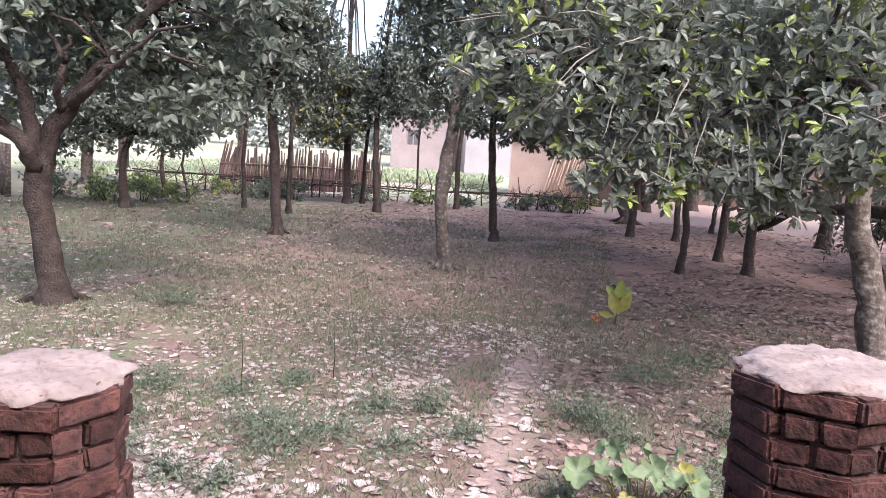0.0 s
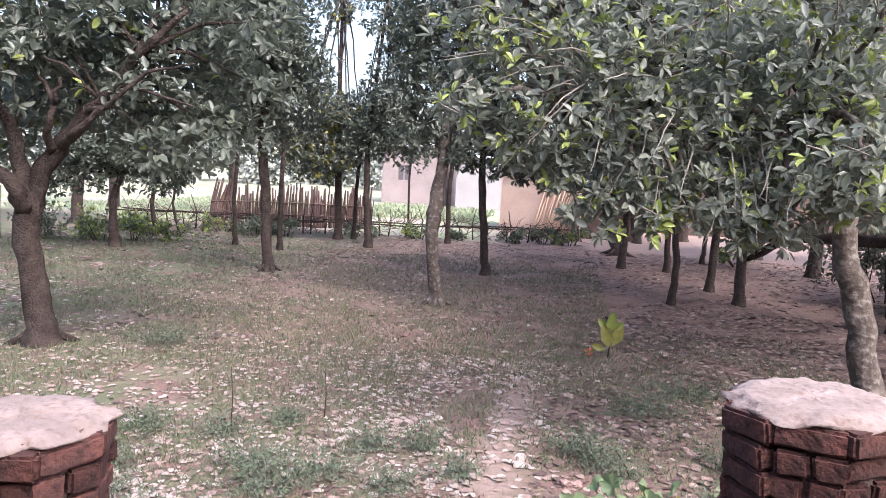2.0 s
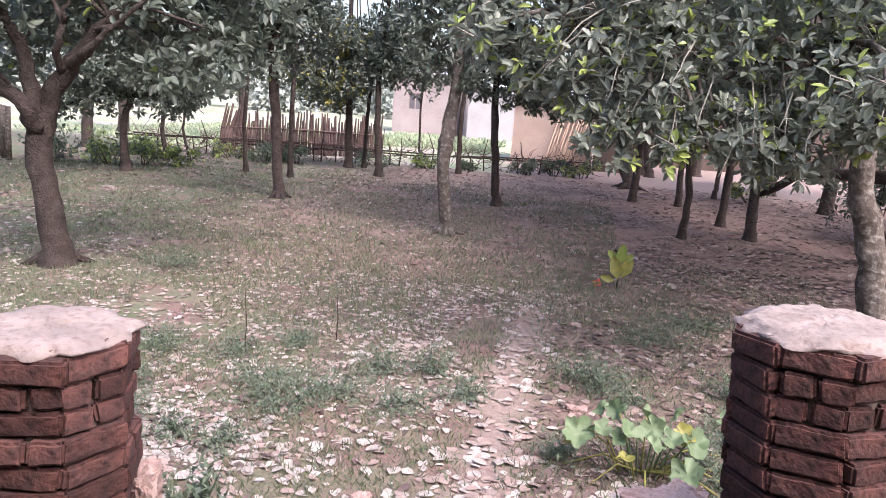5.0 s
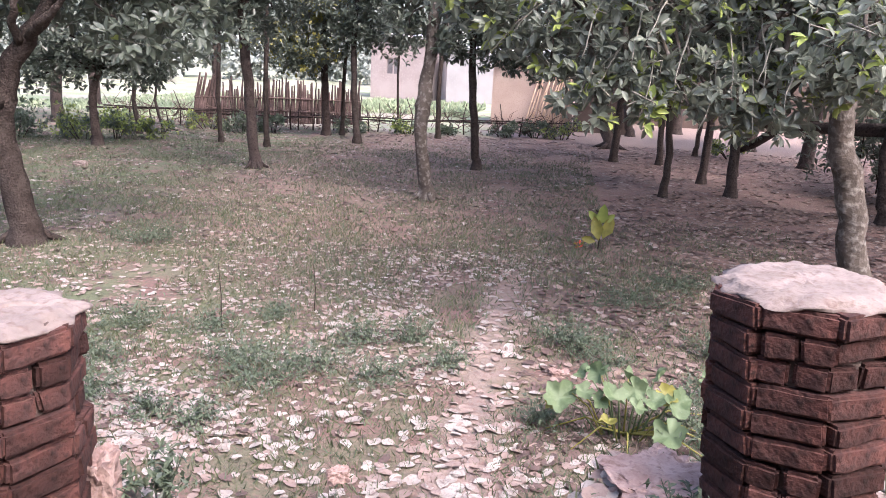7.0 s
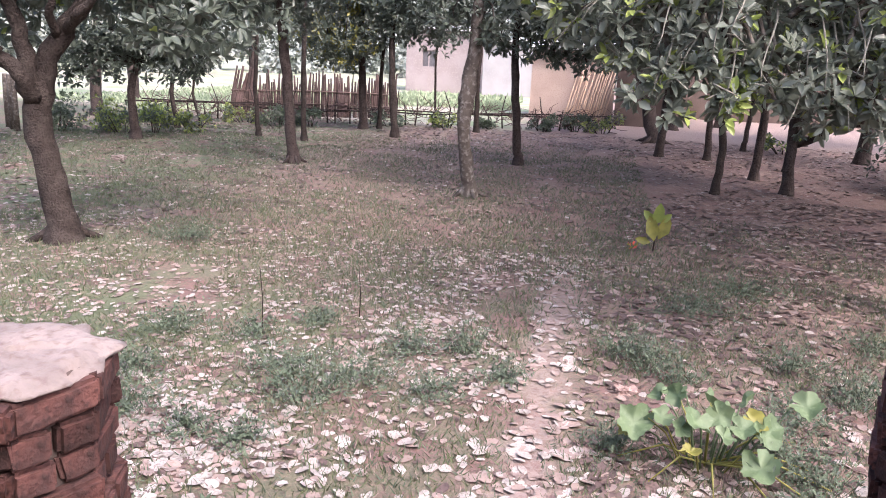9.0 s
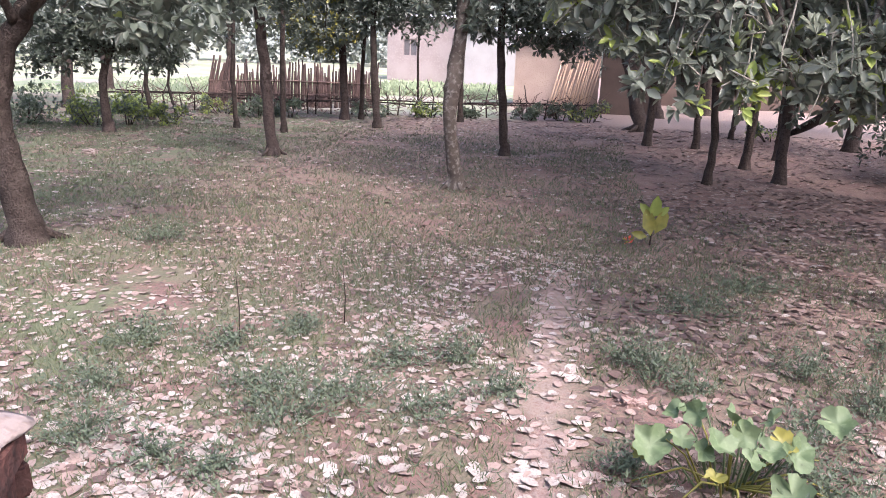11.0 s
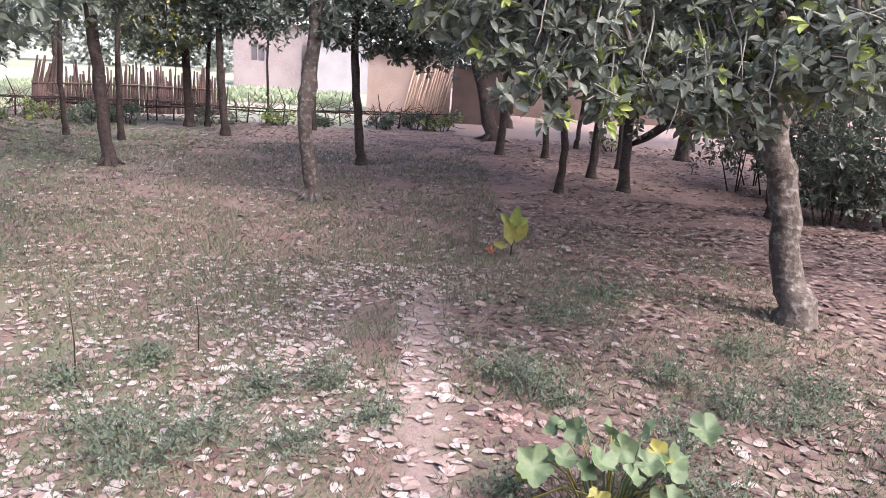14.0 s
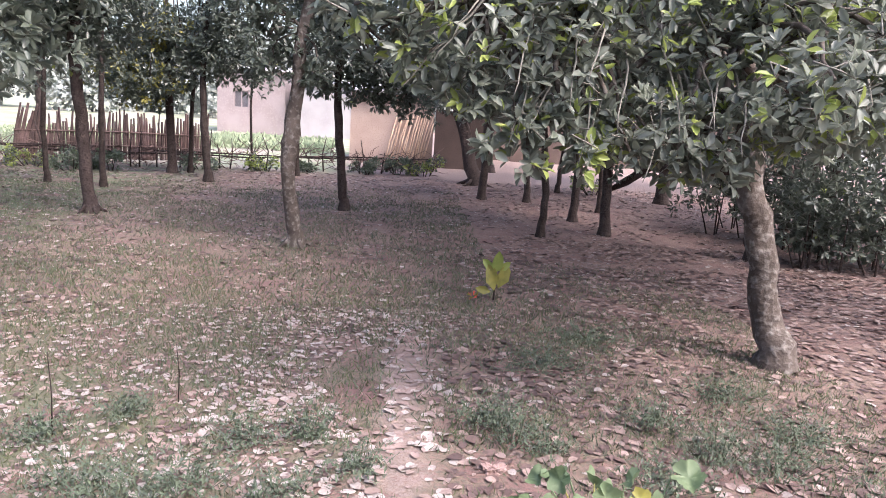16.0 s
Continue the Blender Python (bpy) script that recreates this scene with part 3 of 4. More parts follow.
tree("straight grove tree with dark trunk and low branch stub", [(-1.4, 16.6, 0, 0.11), (-1.5, 16.4, 1.3, 0.10), (-1.6, 16.25, 2.4, 0.085), (-1.6, 16.2, 4.6, 0.06)], [(-1.65, 16.21, 3.73, 0.63), (-1.06, 16.27, 3.15, 0.59), (-1.96, 16.17, 4.39, 0.70), (-0.68, 16.31, 2.62, 0.35), (-1.46, 16.23, 5.09, 0.98), (-0.46, 16.32, 3.46, 0.70), (-2.07, 16.15, 2.86, 0.25), (-0.20, 16.34, 2.72, 0.42), (-1.94, 16.0, 2.85, 0.35), (-1.23, 16.0, 2.8, 0.4), (-2.4, 16.2, 3.3, 0.45), (-1.7, 16.0, 3.6, 0.5), (-1.0, 16.1, 3.35, 0.5), (-0.5, 16.1, 2.75, 0.4), (-1.9, 16.0, 4.4, 0.6), (0.05, 16.2, 2.5, 0.4), (0.4, 16.0, 3.3, 0.6)] + high(-0.8, 16.6, 6.4),
     0.16, BARK_DARK, BROAD, (0.7, 0.27, 0.03), 190, None, 0.05)
tree("leaning grove tree with thick dark trunk", [(2.35, 25.0, 0, 0.24), (2.05, 25.2, 1.2, 0.22), (1.65, 25.5, 2.6, 0.20), (1.4, 26.0, 4.6, 0.12)], [(1.06, 26.15, 4.60, 1.73), (2.18, 26.12, 3.42, 1.30), (0.56, 26.16, 3.12, 0.86), (2.98, 26.06, 5.69, 1.94), (1.54, 26.14, 6.25, 1.73), (-0.87, 26.11, 5.55, 1.30)] + high(2.2, 24.5, 7.2),
     0.2, BARK_DARK, BROAD, (0.85, 0.15, 0.0), 130, None, 0.02, roots=5)
tree("slim grove tree with pale brown trunk", [(2.88, 14.3, 0, 0.08), (2.93, 14.3, 0.9, 0.075), (2.85, 14.3, 1.5, 0.07), (2.6, 14.3, 3.6, 0.06)], [(2.57, 14.24, 3.08, 0.75), (2.05, 14.30, 3.87, 1.00), (2.97, 14.19, 2.39, 0.35), (2.54, 14.25, 4.70, 1.00)] + high(2.6, 14.2, 5.8),
     0.15, BARK, BROAD, (0.78, 0.2, 0.02), 180, None, 0.05)
tree("slim upright grove tree with dark trunk and dense crown", [(4.1, 16.9, 0, 0.10), (4.15, 16.9, 1.5, 0.09), (3.9, 16.8, 4.2, 0.07)], [(3.76, 16.80, 3.49, 1.02), (3.77, 16.80, 4.69, 1.31), (3.72, 16.81, 2.54, 0.51)] + high(4.0, 16.8, 6.3),
     0.16, BARK_DARK, BROAD, (0.80, 0.18, 0.02), 165, None, 0.03)
tree("grove tree with dark trunk and low hanging leaves", [(4.4, 15.0, 0, 0.115), (4.36, 15.0, 1.2, 0.10), (4.35, 14.9, 2.6, 0.09), (4.4, 14.85, 4.6, 0.07)], [(4.17, 14.89, 3.06, 0.79), (4.48, 14.83, 1.57, 0.34), (4.98, 14.71, 3.57, 1.05), (4.36, 14.85, 4.49, 1.32), (4.99, 14.70, 2.39, 0.59), (5.26, 14.63, 4.84, 1.19)] + high(5.0, 14.6, 6.0) + high(3.4, 12.2, 6.0),
     0.16, BARK_DARK, BROAD, (0.80, 0.18, 0.02), 165, None, 0.03)

# thin trunks whose crowns merge overhead
for tx, ty, tr, th, lean in ((-7.75, 18.5, 0.10, 5.2, 0.1), (-9.25, 18.7, 0.09, 4.6, 0.0), (-12.6, 19.9, 0.10, 3.4, -0.15), (-12.2, 20.6, 0.06, 3.4, -0.3), (-3.75, 24.4, 0.12, 6.0, 0.1), (-5.85, 27.2, 0.06, 7.0, 0.0),
                             (3.5, 20.4, 0.12, 4.6, 0.1), (5.05, 23.8, 0.10, 4.4, 0.35), (3.5, 31.0, 0.22, 5.0, -0.4), (-7.0, 23.4, 0.10, 3.9, 0.2), (6.7, 12.9, 0.13, 4.4, -0.2), (5.3, 19.0, 0.12, 4.6, 0.1), (8.9, 14.3, 0.09, 4.2, 0.25), (9.7, 17.5, 0.14, 5.0, -0.1)):
    k = 0.75 if ty < 24 else 1.0
    tree("slim young grove tree with a bare trunk", [(tx, ty, 0, tr * 0.8), (tx + lean * 0.5 - 0.08, ty, th * 0.3, tr * 0.7), (tx + lean * 0.3, ty, th * 0.6, tr * 0.62), (tx + lean, ty, th, tr * 0.4)],
         [(tx + lean + random.uniform(-0.5, 0.5), ty + random.uniform(-0.4, 0.4), th + random.uniform(-0.7, 1.0), k * random.uniform(0.6, 1.0)) for _ in range(5)],
         0.17, BARK_DARK if tx > 0 else BARK, BROAD, (0.8, 0.18, 0.02), 130, None, 0.02, sides=8)

# higher crowns behind, which close the view over the fence
for tx, ty, tr, th in ((-17, 22, 0.2, 6.5), (-15, 30, 0.2, 6.5), (-21, 30, 0.25, 7), (8, 22, 0.2, 6), (11, 19, 0.2, 6), (7.5, 27, 0.2, 6.5), (12, 26, 0.25, 7), (5.8, 34, 0.25, 7.5), (14, 14, 0.2, 6), (-12, 11.5, 0.2, 6), (-17, 14, 0.2, 6.5), (2.2, 20.5, 0.12, 6)):
    tree("tall leafy tree behind the grove", [(tx, ty, 0, tr), (tx + 0.1, ty, th * 0.5, tr * 0.8), (tx, ty, th, tr * 0.4)],
         [(tx + random.uniform(-1.7, 1.7), ty + random.uniform(-1.4, 1.4), th + random.uniform(-2.6, 1.6), random.uniform(1.0, 1.6)) for _ in range(8)],
         0.26, BARK_DARK, BROAD, (0.8, 0.2, 0.0), 52, None, 0.0, sides=8)


# ---------------------------------------------------------------- shrubs and weeds
def shrub(label, x, y, clumps, leaf, mats, shares, density=160, z=None):
    z = height(x, y) if z is None else z
    ob = tagged(new("shrub"), label, "shrub")
    ob.location = (x, y, z)
    st = Heap()
    for c in clumps:
        st.add(tube([(c[0] * 0.3, c[1] * 0.3, -0.05, 0.02), (c[0] * 0.7, c[1] * 0.7, c[2] * 0.6, 0.014), (c[0], c[1], c[2], 0.006)], 5))
    tagged(st.make("stem", [BARK_DARK], ob, True), kind="stuff")
    crown(clumps, density, leaf, ob, mats, shares, hollow=0.25, small=True)
    return ob


for x, y, z, r in [(8.09, 14.39, 2.24, 0.92), (8.19, 13.19, 1.78, 0.74), (8.27, 15.42, 1.60, 0.69), (8.72, 14.04, 2.63, 1.05), (8.99, 12.69, 1.98, 1.11), (7.23, 15.91, 2.35, 0.97), (7.56, 12.40, 1.20, 0.40), (7.87, 15.62, 2.88, 0.97), (7.4, 12.3, 1.5, 0.7), (8.0, 12.1, 1.35, 0.75), (8.6, 12.0, 1.3, 0.8), (9.4, 12.0, 1.5, 0.9), (10.2, 12.4, 1.7, 1.0), (10.6, 14.0, 2.2, 1.2), (9.6, 15.4, 2.4, 1.2), (8.2, 17.2, 2.2, 1.2)]:
    shrub("dense dark green shrub at the edge of the grove", x, y, [(0, 0, z, r), (0.3 * r, 0.4 * r, z * 0.5, r * 0.8), (-0.5 * r, 0.2, z * 0.45, r * 0.7)], 0.15, BROAD, (0.55, 0.40, 0.05), 95)
for x, y, r, m in ((-12.9, 17.6, 0.55, 1), (-12.2, 18.0, 0.5, 1), (-13.6, 18.4, 0.6, 1), (-11.3, 18.6, 0.4, 1), (-14.6, 17.0, 0.7, 0), (-15.6, 15.0, 0.8, 0), (-10.2, 22.2, 0.5, 0), (-9.3, 22.8, 0.45, 0), (-11.6, 22.6, 0.4, 1), (-7.0, 24.6, 0.5, 0),
                   (-5.0, 25.4, 0.4, 1), (-3.4, 26.0, 0.35, 0), (-1.6, 26.6, 0.45, 0), (-0.4, 27.0, 0.5, 0), (0.6, 27.2, 0.6, 1), (6.2, 23.5, 0.4, 1), (-14.2, 21.0, 0.6, 1)):
    shrub("low green shrub by the brushwood fence", x, y, [(random.uniform(-0.6, 0.6), random.uniform(-0.4, 0.4), r * random.uniform(0.3, 1.1), r * random.uniform(0.35, 0.85)) for _ in range(5)],
          0.12, [WEED, LEAF_MID, LEAF_NEW], (0.2, 0.3, 0.5) if m else (0.6, 0.36, 0.04), 200)


def weed(x, y, r, h):
    """A feathery knee-high weed: thin stems with many small leaves."""
    ob = tagged(new("weed"), "small feathery green weed growing in dry leaf litter", "weed", "weeds on the ground")
    ob.location = (x, y, height(x, y))
    r, h = r * 1.6, h * 1.4
    n = int(60 * r / 0.2)
    a, u = rng.random(n) * 6.283, rng.random(n) ** 0.6
    top = np.stack([np.cos(a) * r * u, np.sin(a) * r * u, h * (0.35 + 0.65 * rng.random(n)) * (1.1 - 0.5 * u ** 2)], 1)
    top[:, :2] *= 1.35 + 0.3 * rng.random((n, 1))
    st = Heap()
    for p in top[: n // 4]:
        st.add(tube([(p[0] * 0.3, p[1] * 0.3, -0.03, 0.003), (p[0], p[1], p[2], 0.0015)], 3))
    tagged(st.make("stem", [WEED], ob), kind="stuff")
    base = np.repeat(top, 7, 0) * (0.25 + 0.75 * rng.random((n * 7, 1)))
    d = unit(n * 7) + np.array([0, 0, 0.4])
    s = 0.022 + 0.03 * rng.random(n * 7)
    tagged(leaf_mesh("leaf", base, d, np.array([[0, 0, 1.0]]) + 0.3 * unit(n * 7), s, s * 0.38, [WEED, LEAF_MID], (rng.random(n * 7) < 0.2).astype(int), ob, small=True), kind="stuff")
    return ob


for x, y, r, h in ((1.05, 4.55, 0.20, 0.26), (0.85, 4.75, 0.14, 0.18), (-1.45, 3.2, 0.24, 0.24), (-1.15, 3.6, 0.2, 0.22), (-1.75, 3.6, 0.2, 0.2), (-0.55, 3.5, 0.17, 0.2), (-0.45, 4.4, 0.16, 0.2), (-0.9, 4.3, 0.18, 0.16), (-0.1, 3.9, 0.15, 0.15),
                   (2.2, 4.9, 0.16, 0.22), (2.55, 4.35, 0.22, 0.24), (2.95, 4.2, 0.22, 0.25), (2.0, 3.9, 0.16, 0.16), (-2.5, 2.7, 0.2, 0.2), (-2.0, 2.6, 0.14, 0.12), (-2.35, 4.3, 0.18, 0.16), (-3.1, 4.2, 0.2, 0.2), (-1.9, 4.7, 0.15, 0.15),
                   (-1.6, 2.55, 0.14, 0.12), (0.75, 3.1, 0.13, 0.14), (1.75, 3.2, 0.2, 0.25), (1.9, 2.9, 0.2, 0.22), (3.4, 4.8, 0.2, 0.2), (3.1, 5.6, 0.2, 0.15), (1.6, 6.3, 0.3, 0.1), (2.2, 7.2, 0.35, 0.1), (-4.6, 7.0, 0.3, 0.2), (3.6, 3.6, 0.25, 0.25), (1.25, 4.3, 0.12, 0.15), (-2.9, 3.3, 0.18, 0.18)):
    weed(x, y, r, h)

# two thin dry stalks standing in the grass
for x, y, h in ((-2.3, 4.35, 0.62), (-1.6, 4.95, 0.5)):
    z = height(x, y)
    ob = mesh_object("dry_stalk", *tube([(x, y, z - 0.05, 0.006), (x + 0.01, y, z + h * 0.5, 0.005), (x - 0.01, y, z + h, 0.003)], 5), [BARK], soft=True)
    tagged(ob, "thin dry upright weed stalk in the grass", "stalk", "dry stalks")


# ---------------------------------------------------------------- leaf litter and grass
def litter(name, label, n, box, length, shares, rise=0.008, keep=None):
    x = box[0] + (box[1] - box[0]) * rng.random(n)
    y = box[2] + (box[3] - box[2]) * rng.random(n)
    dens = np.array([0.5 + 0.9 * noise.noise(Vector((a * 0.8, b * 0.8, 2))) for a, b in zip(x, y)])
    on_path = np.exp(-((x - 0.22) / 0.3) ** 2) * (y > 2.5) * (y < 8)
    ok = rng.random(n) < np.clip(dens + 0.3 - 0.12 * on_path, 0.05, 1)
    if keep is not None:
        ok &= keep(x, y)
    x, y = x[ok], y[ok]
    n = len(x)
    z = np.array([height(a, b) for a, b in zip(x, y)]) + rise
    a = rng.random(n) * 6.283
    ahead = np.stack([np.cos(a), np.sin(a), 0.09 * rng.normal(size=n)], 1)
    up = np.array([[0, 0, 1.0]]) + (0.15 if box[3] > 10 else 0.13) * rng.normal(size=(n, 3)) * np.array([1, 1, 0.2])
    size = length * (0.55 + 0.75 * rng.random(n))
    picks = np.searchsorted(np.cumsum(shares)[:-1], rng.random(n))
    trod = np.exp(-((x - 0.22) / 0.3) ** 2) * (y < 8) > 0.4
    picks = np.where(trod & (picks == 2), rng.integers(0, 2, n), picks)
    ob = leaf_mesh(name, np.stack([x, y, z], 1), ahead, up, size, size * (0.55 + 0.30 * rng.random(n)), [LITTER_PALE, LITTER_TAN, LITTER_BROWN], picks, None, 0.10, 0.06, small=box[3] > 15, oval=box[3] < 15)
    return tagged(ob, label, "fallen leaves", kind="stuff")


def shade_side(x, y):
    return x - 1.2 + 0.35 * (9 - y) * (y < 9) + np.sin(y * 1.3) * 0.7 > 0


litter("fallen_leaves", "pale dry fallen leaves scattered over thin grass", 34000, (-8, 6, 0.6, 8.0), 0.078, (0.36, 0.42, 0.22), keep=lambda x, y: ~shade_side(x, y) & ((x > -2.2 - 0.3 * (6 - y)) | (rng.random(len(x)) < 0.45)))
# real brown leaves, their share raised to paint in part of the canopy's shade
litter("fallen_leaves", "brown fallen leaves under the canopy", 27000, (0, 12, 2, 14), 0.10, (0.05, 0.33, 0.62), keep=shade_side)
litter("fallen_leaves", "pale dry leaves heaped at the foot of the ramp", 1800, (-2.6, 2.2, 0.5, 3.0), 0.095, (0.6, 0.32, 0.08))
# brown share here also darkens the ground in place of the grove's shade
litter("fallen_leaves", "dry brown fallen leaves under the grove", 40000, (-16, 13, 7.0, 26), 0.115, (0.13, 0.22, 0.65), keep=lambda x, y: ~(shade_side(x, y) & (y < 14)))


def turf(label, n, box, h, seed):
    x = box[0] + (box[1] - box[0]) * rng.random(n)
    y = box[2] + (box[3] - box[2]) * rng.random(n)
    d = np.array([noise.noise(Vector((a * 0.9, b * 0.9, seed))) + 0.4 * noise.noise(Vector((a * 3, b * 3, seed))) for a, b in zip(x, y)])
    ok = (d + 0.55 * rng.random(n) > 0.10) & ((np.abs(x - 0.22) > 0.30 * rng.random(n)) | (y > 6.5 + 1.5 * rng.random(n))) & (rng.random(n) < np.clip((box[3] + 0.5 - y) / 5, 0, 1)) & (rng.random(n) < np.clip((y - box[2] + 1) / 3, 0, 1))
    x, y = x[ok], y[ok]
    n = len(x)
    z = np.array([height(a, b) for a, b in zip(x, y)]) - 0.005
    ahead = np.stack([rng.normal(size=n) * 0.5, rng.normal(size=n) * 0.5, 0.5 + 0.5 * rng.random(n)], 1)
    s = h * (0.5 + rng.random(n))
    ob = leaf_mesh("grass", np.stack([x, y, z], 1), ahead, unit(n), s, s * 0.24, [GRASS, WEED, LITTER_TAN], np.searchsorted((0.6, 0.95), rng.random(n)), None, 0.05, 0.2, True)
    return tagged(ob, label, "grass", kind="stuff")


turf("short thin green grass between dry leaves", 190000, (-8, 4.5, 0.8, 11.5), 0.062, 3)
turf("short patchy grass under the trees", 110000, (-15, 1.5, 6, 22), 0.075, 9)
turf("grass at the foot of the ramp", 16000, (-3, 3, -0.6, 5.0), 0.06, 5)


# ---------------------------------------------------------------- brick pillars
def brick_mesh(name, l, d, h, rough, m):
    """A hand-moulded brick: rounded arrises, chipped corners, bowed faces."""
    bm = bmesh.new()
    bmesh.ops.create_cube(bm, size=1)
    bmesh.ops.scale(bm, vec=(l, d, h), verts=bm.verts)
    bmesh.ops.subdivide_edges(bm, edges=[e for e in bm.edges if abs((e.verts[0].co - e.verts[1].co).x) > 0.05], cuts=3)
    bmesh.ops.bevel(bm, geom=[e for e in bm.edges if e.is_manifold and e.calc_face_angle() > 0.5], offset=0.010, segments=2, affect="EDGES")
    k = random.uniform(0, 50)
    for v in bm.verts:
        q = v.co * 18 + Vector((k, 0, 0))
        v.co += Vector((noise.noise(q), noise.noise(q + Vector((0, 9, 0))), noise.noise(q + Vector((0, 0, 17))))) * rough * 1.0
    me = bpy.data.meshes.new(name)
    bm.to_mesh(me)
    bm.free()
    me.materials.append(m)
    return me


BRICKS = [brick_mesh("brick", 0.206, 0.11, 0.075, 0.0065, BRICK) for _ in range(8)]
HALVES = [brick_mesh("brick", 0.098, 0.11, 0.075, 0.0065, BRICK) for _ in range(3)]


def pillar(x, y, top, bottom, radius, turn, seed, tilt=0.0, spread=0.0):
    """An eight-sided stub of coarse brick courses round a mortar core, with a rough lime cap."""
    rnd = random.Random(seed)
    ob = tagged(new("brick_pillar"), "short eight-sided red brick pillar with rough lime-mortar top", "pillar", "brick pillars")
    ob.matrix_world = pose(x, y, bottom, 0, -tilt, 0)
    course = 0.0815
    n = int(round((top - 0.02 - bottom) / course))
    core = Heap()
    rings = []
    for j in range(9):
        rings.append((0, 0, -0.2 + (top - bottom + 0.15) * j / 8, radius - 0.045 + spread * (1 - j / 8)))
    core.add(tube(rings, 16, 0.05))
    core.make("core", [MORTAR], ob, True)
    # cap: a lumpy disc with an uneven edge
    v, f = [], []
    seg = 64
    levels = ((-0.004, radius - 0.012), (0.008, radius - 0.008), (0.013, radius - 0.030), (0.027, radius - 0.048), (0.033, radius * 0.70), (0.030, radius * 0.55), (0.034, radius * 0.3), (0.031, radius * 0.12))
    h0 = n * course - 0.004
    for k, (dz, r) in enumerate(levels):
        for i in range(seg):
            a = 2 * math.pi * i / seg
            e = 1 + (0.20 if k < 3 else 0.05) * noise.noise(Vector((math.cos(a) * 3.4, math.sin(a) * 3.4, seed + k * 0.3)))
            v.append((math.cos(a) * r * e, math.sin(a) * r * e, h0 + dz + 0.009 * noise.noise(Vector((math.cos(a) * 4, math.sin(a) * 4, seed + r * 9))) + 0.006 * noise.noise(Vector((math.cos(a) * r * 60, math.sin(a) * r * 60, seed)))))
    v.append((0, 0, h0 + 0.034))
    for k in range(len(levels) - 1):
        for i in range(seg):
            t = (i + 1) % seg
            f.append((k * seg + i, k * seg + t, (k + 1) * seg + t, (k + 1) * seg + i))
    for i in range(seg):
        f.append(((len(levels) - 1) * seg + i, (len(levels) - 1) * seg + (i + 1) % seg, len(v) - 1))
    cap = mesh_object("cap", v, f, [CAP], parent=ob, soft=True)
    tagged(cap, "rough pale pink lime mortar cap")
    inner = (radius + 0.005) * math.cos(math.pi / 8) - 0.05
    for c in range(n):
        for s in range(8):
            a = turn + s * math.pi / 4 + rnd.uniform(-0.03, 0.03)
            r = inner + rnd.uniform(-0.022, 0.012) + spread * (1 - c / n)
            z = (c + 0.5) * course + rnd.uniform(-0.003, 0.003)
            split = rnd.random() < 0.22
            places = [(-0.053, HALVES), (0.053, HALVES)] if split else [(rnd.uniform(-0.008, 0.008), BRICKS)]
            for k, kinds in places:
                b = new("brick", rnd.choice(kinds))
                b.parent = ob
                b.location = (math.cos(a) * r - math.sin(a) * k, math.sin(a) * r + math.cos(a) * k, z)
                b.rotation_euler = (rnd.uniform(-0.06, 0.06), rnd.uniform(-0.05, 0.05), a - math.pi / 2 + rnd.uniform(-0.09, 0.09))
    return ob


pillar(1.54, 0.626, 1.86, 0.93, 0.268, math.radians(-109), 3, 3.5, 0.017)
pillar(-0.885, 0.04, 1.735, 0.86, 0.256, math.radians(-22), 5)


def rubble(x, y, z, sx, sy, sz, rz, m, name, label, seed):
    bm = bmesh.new()
    bmesh.ops.create_icosphere(bm, subdivisions=4, radius=1)
    for v in bm.verts:
        d = v.co.normalized()
        q = Vector((max(-0.75, min(0.75, d.x)), max(-0.75, min(0.75, d.y)), max(-0.6, min(0.6, d.z))))
        v.co = q * (1 + 0.4 * noise.noise(d * 2.3 + Vector((seed, 0, 0))) + 0.16 * noise.noise(d * 15 + Vector((0, seed, 0))) + 0.2 * noise.noise(d * 7 + Vector((seed, 0, 0))))
        v.co = Vector((v.co.x * sx, v.co.y * sy, v.co.z * sz))
    me = bpy.data.meshes.new(name)
    bm.to_mesh(me)
    bm.free()
    me.materials.append(m)
    ob = new(name, me)
    ob.matrix_world = pose(x, y, z, 0, 0, rz)
    return tagged(ob, label, name.replace("_", " "))


rubble(1.17, 0.75, 0.985, 0.25, 0.20, 0.085, 8, BRICK_PALE, "rubble_block", "broken pale pink brick masonry lump beside the pillar", 3.1)
rubble(1.2, 0.95, 0.95, 0.12, 0.11, 0.10, 50, BRICK_PALE, "rubble_block", "small pink brick rubble on the ramp", 7.7)
rubble(0.83, 4.0, 0.02, 0.10, 0.07, 0.075, 8, BRICK_PALE, "half_brick", "broken half brick lying in the grass", 5.2)
rubble(-9.65, 12.77, 0.02, 0.18, 0.14, 0.12, 8, CAP, "stone", "pale stone lying on the ground", 9.4)
rubble(-0.73, 0.25, 1.03, 0.09, 0.10, 0.17, 20, BRICK_PALE, "rubble_block", "pink brick footing lump against the pillar", 2.2)
rubble(-0.35, 1.75, 0.25, 0.07, 0.05, 0.06, 30, BRICK_PALE, "half_brick", "small brick piece in the leaves", 1.2)

for x, y in ((1.27, 0.44), (1.35, 0.36), (1.46, 0.31), (1.58, 0.29), (-0.6, 0.4), (1.24, 0.54)):
    weed(x, y, 0.08, 0.14)


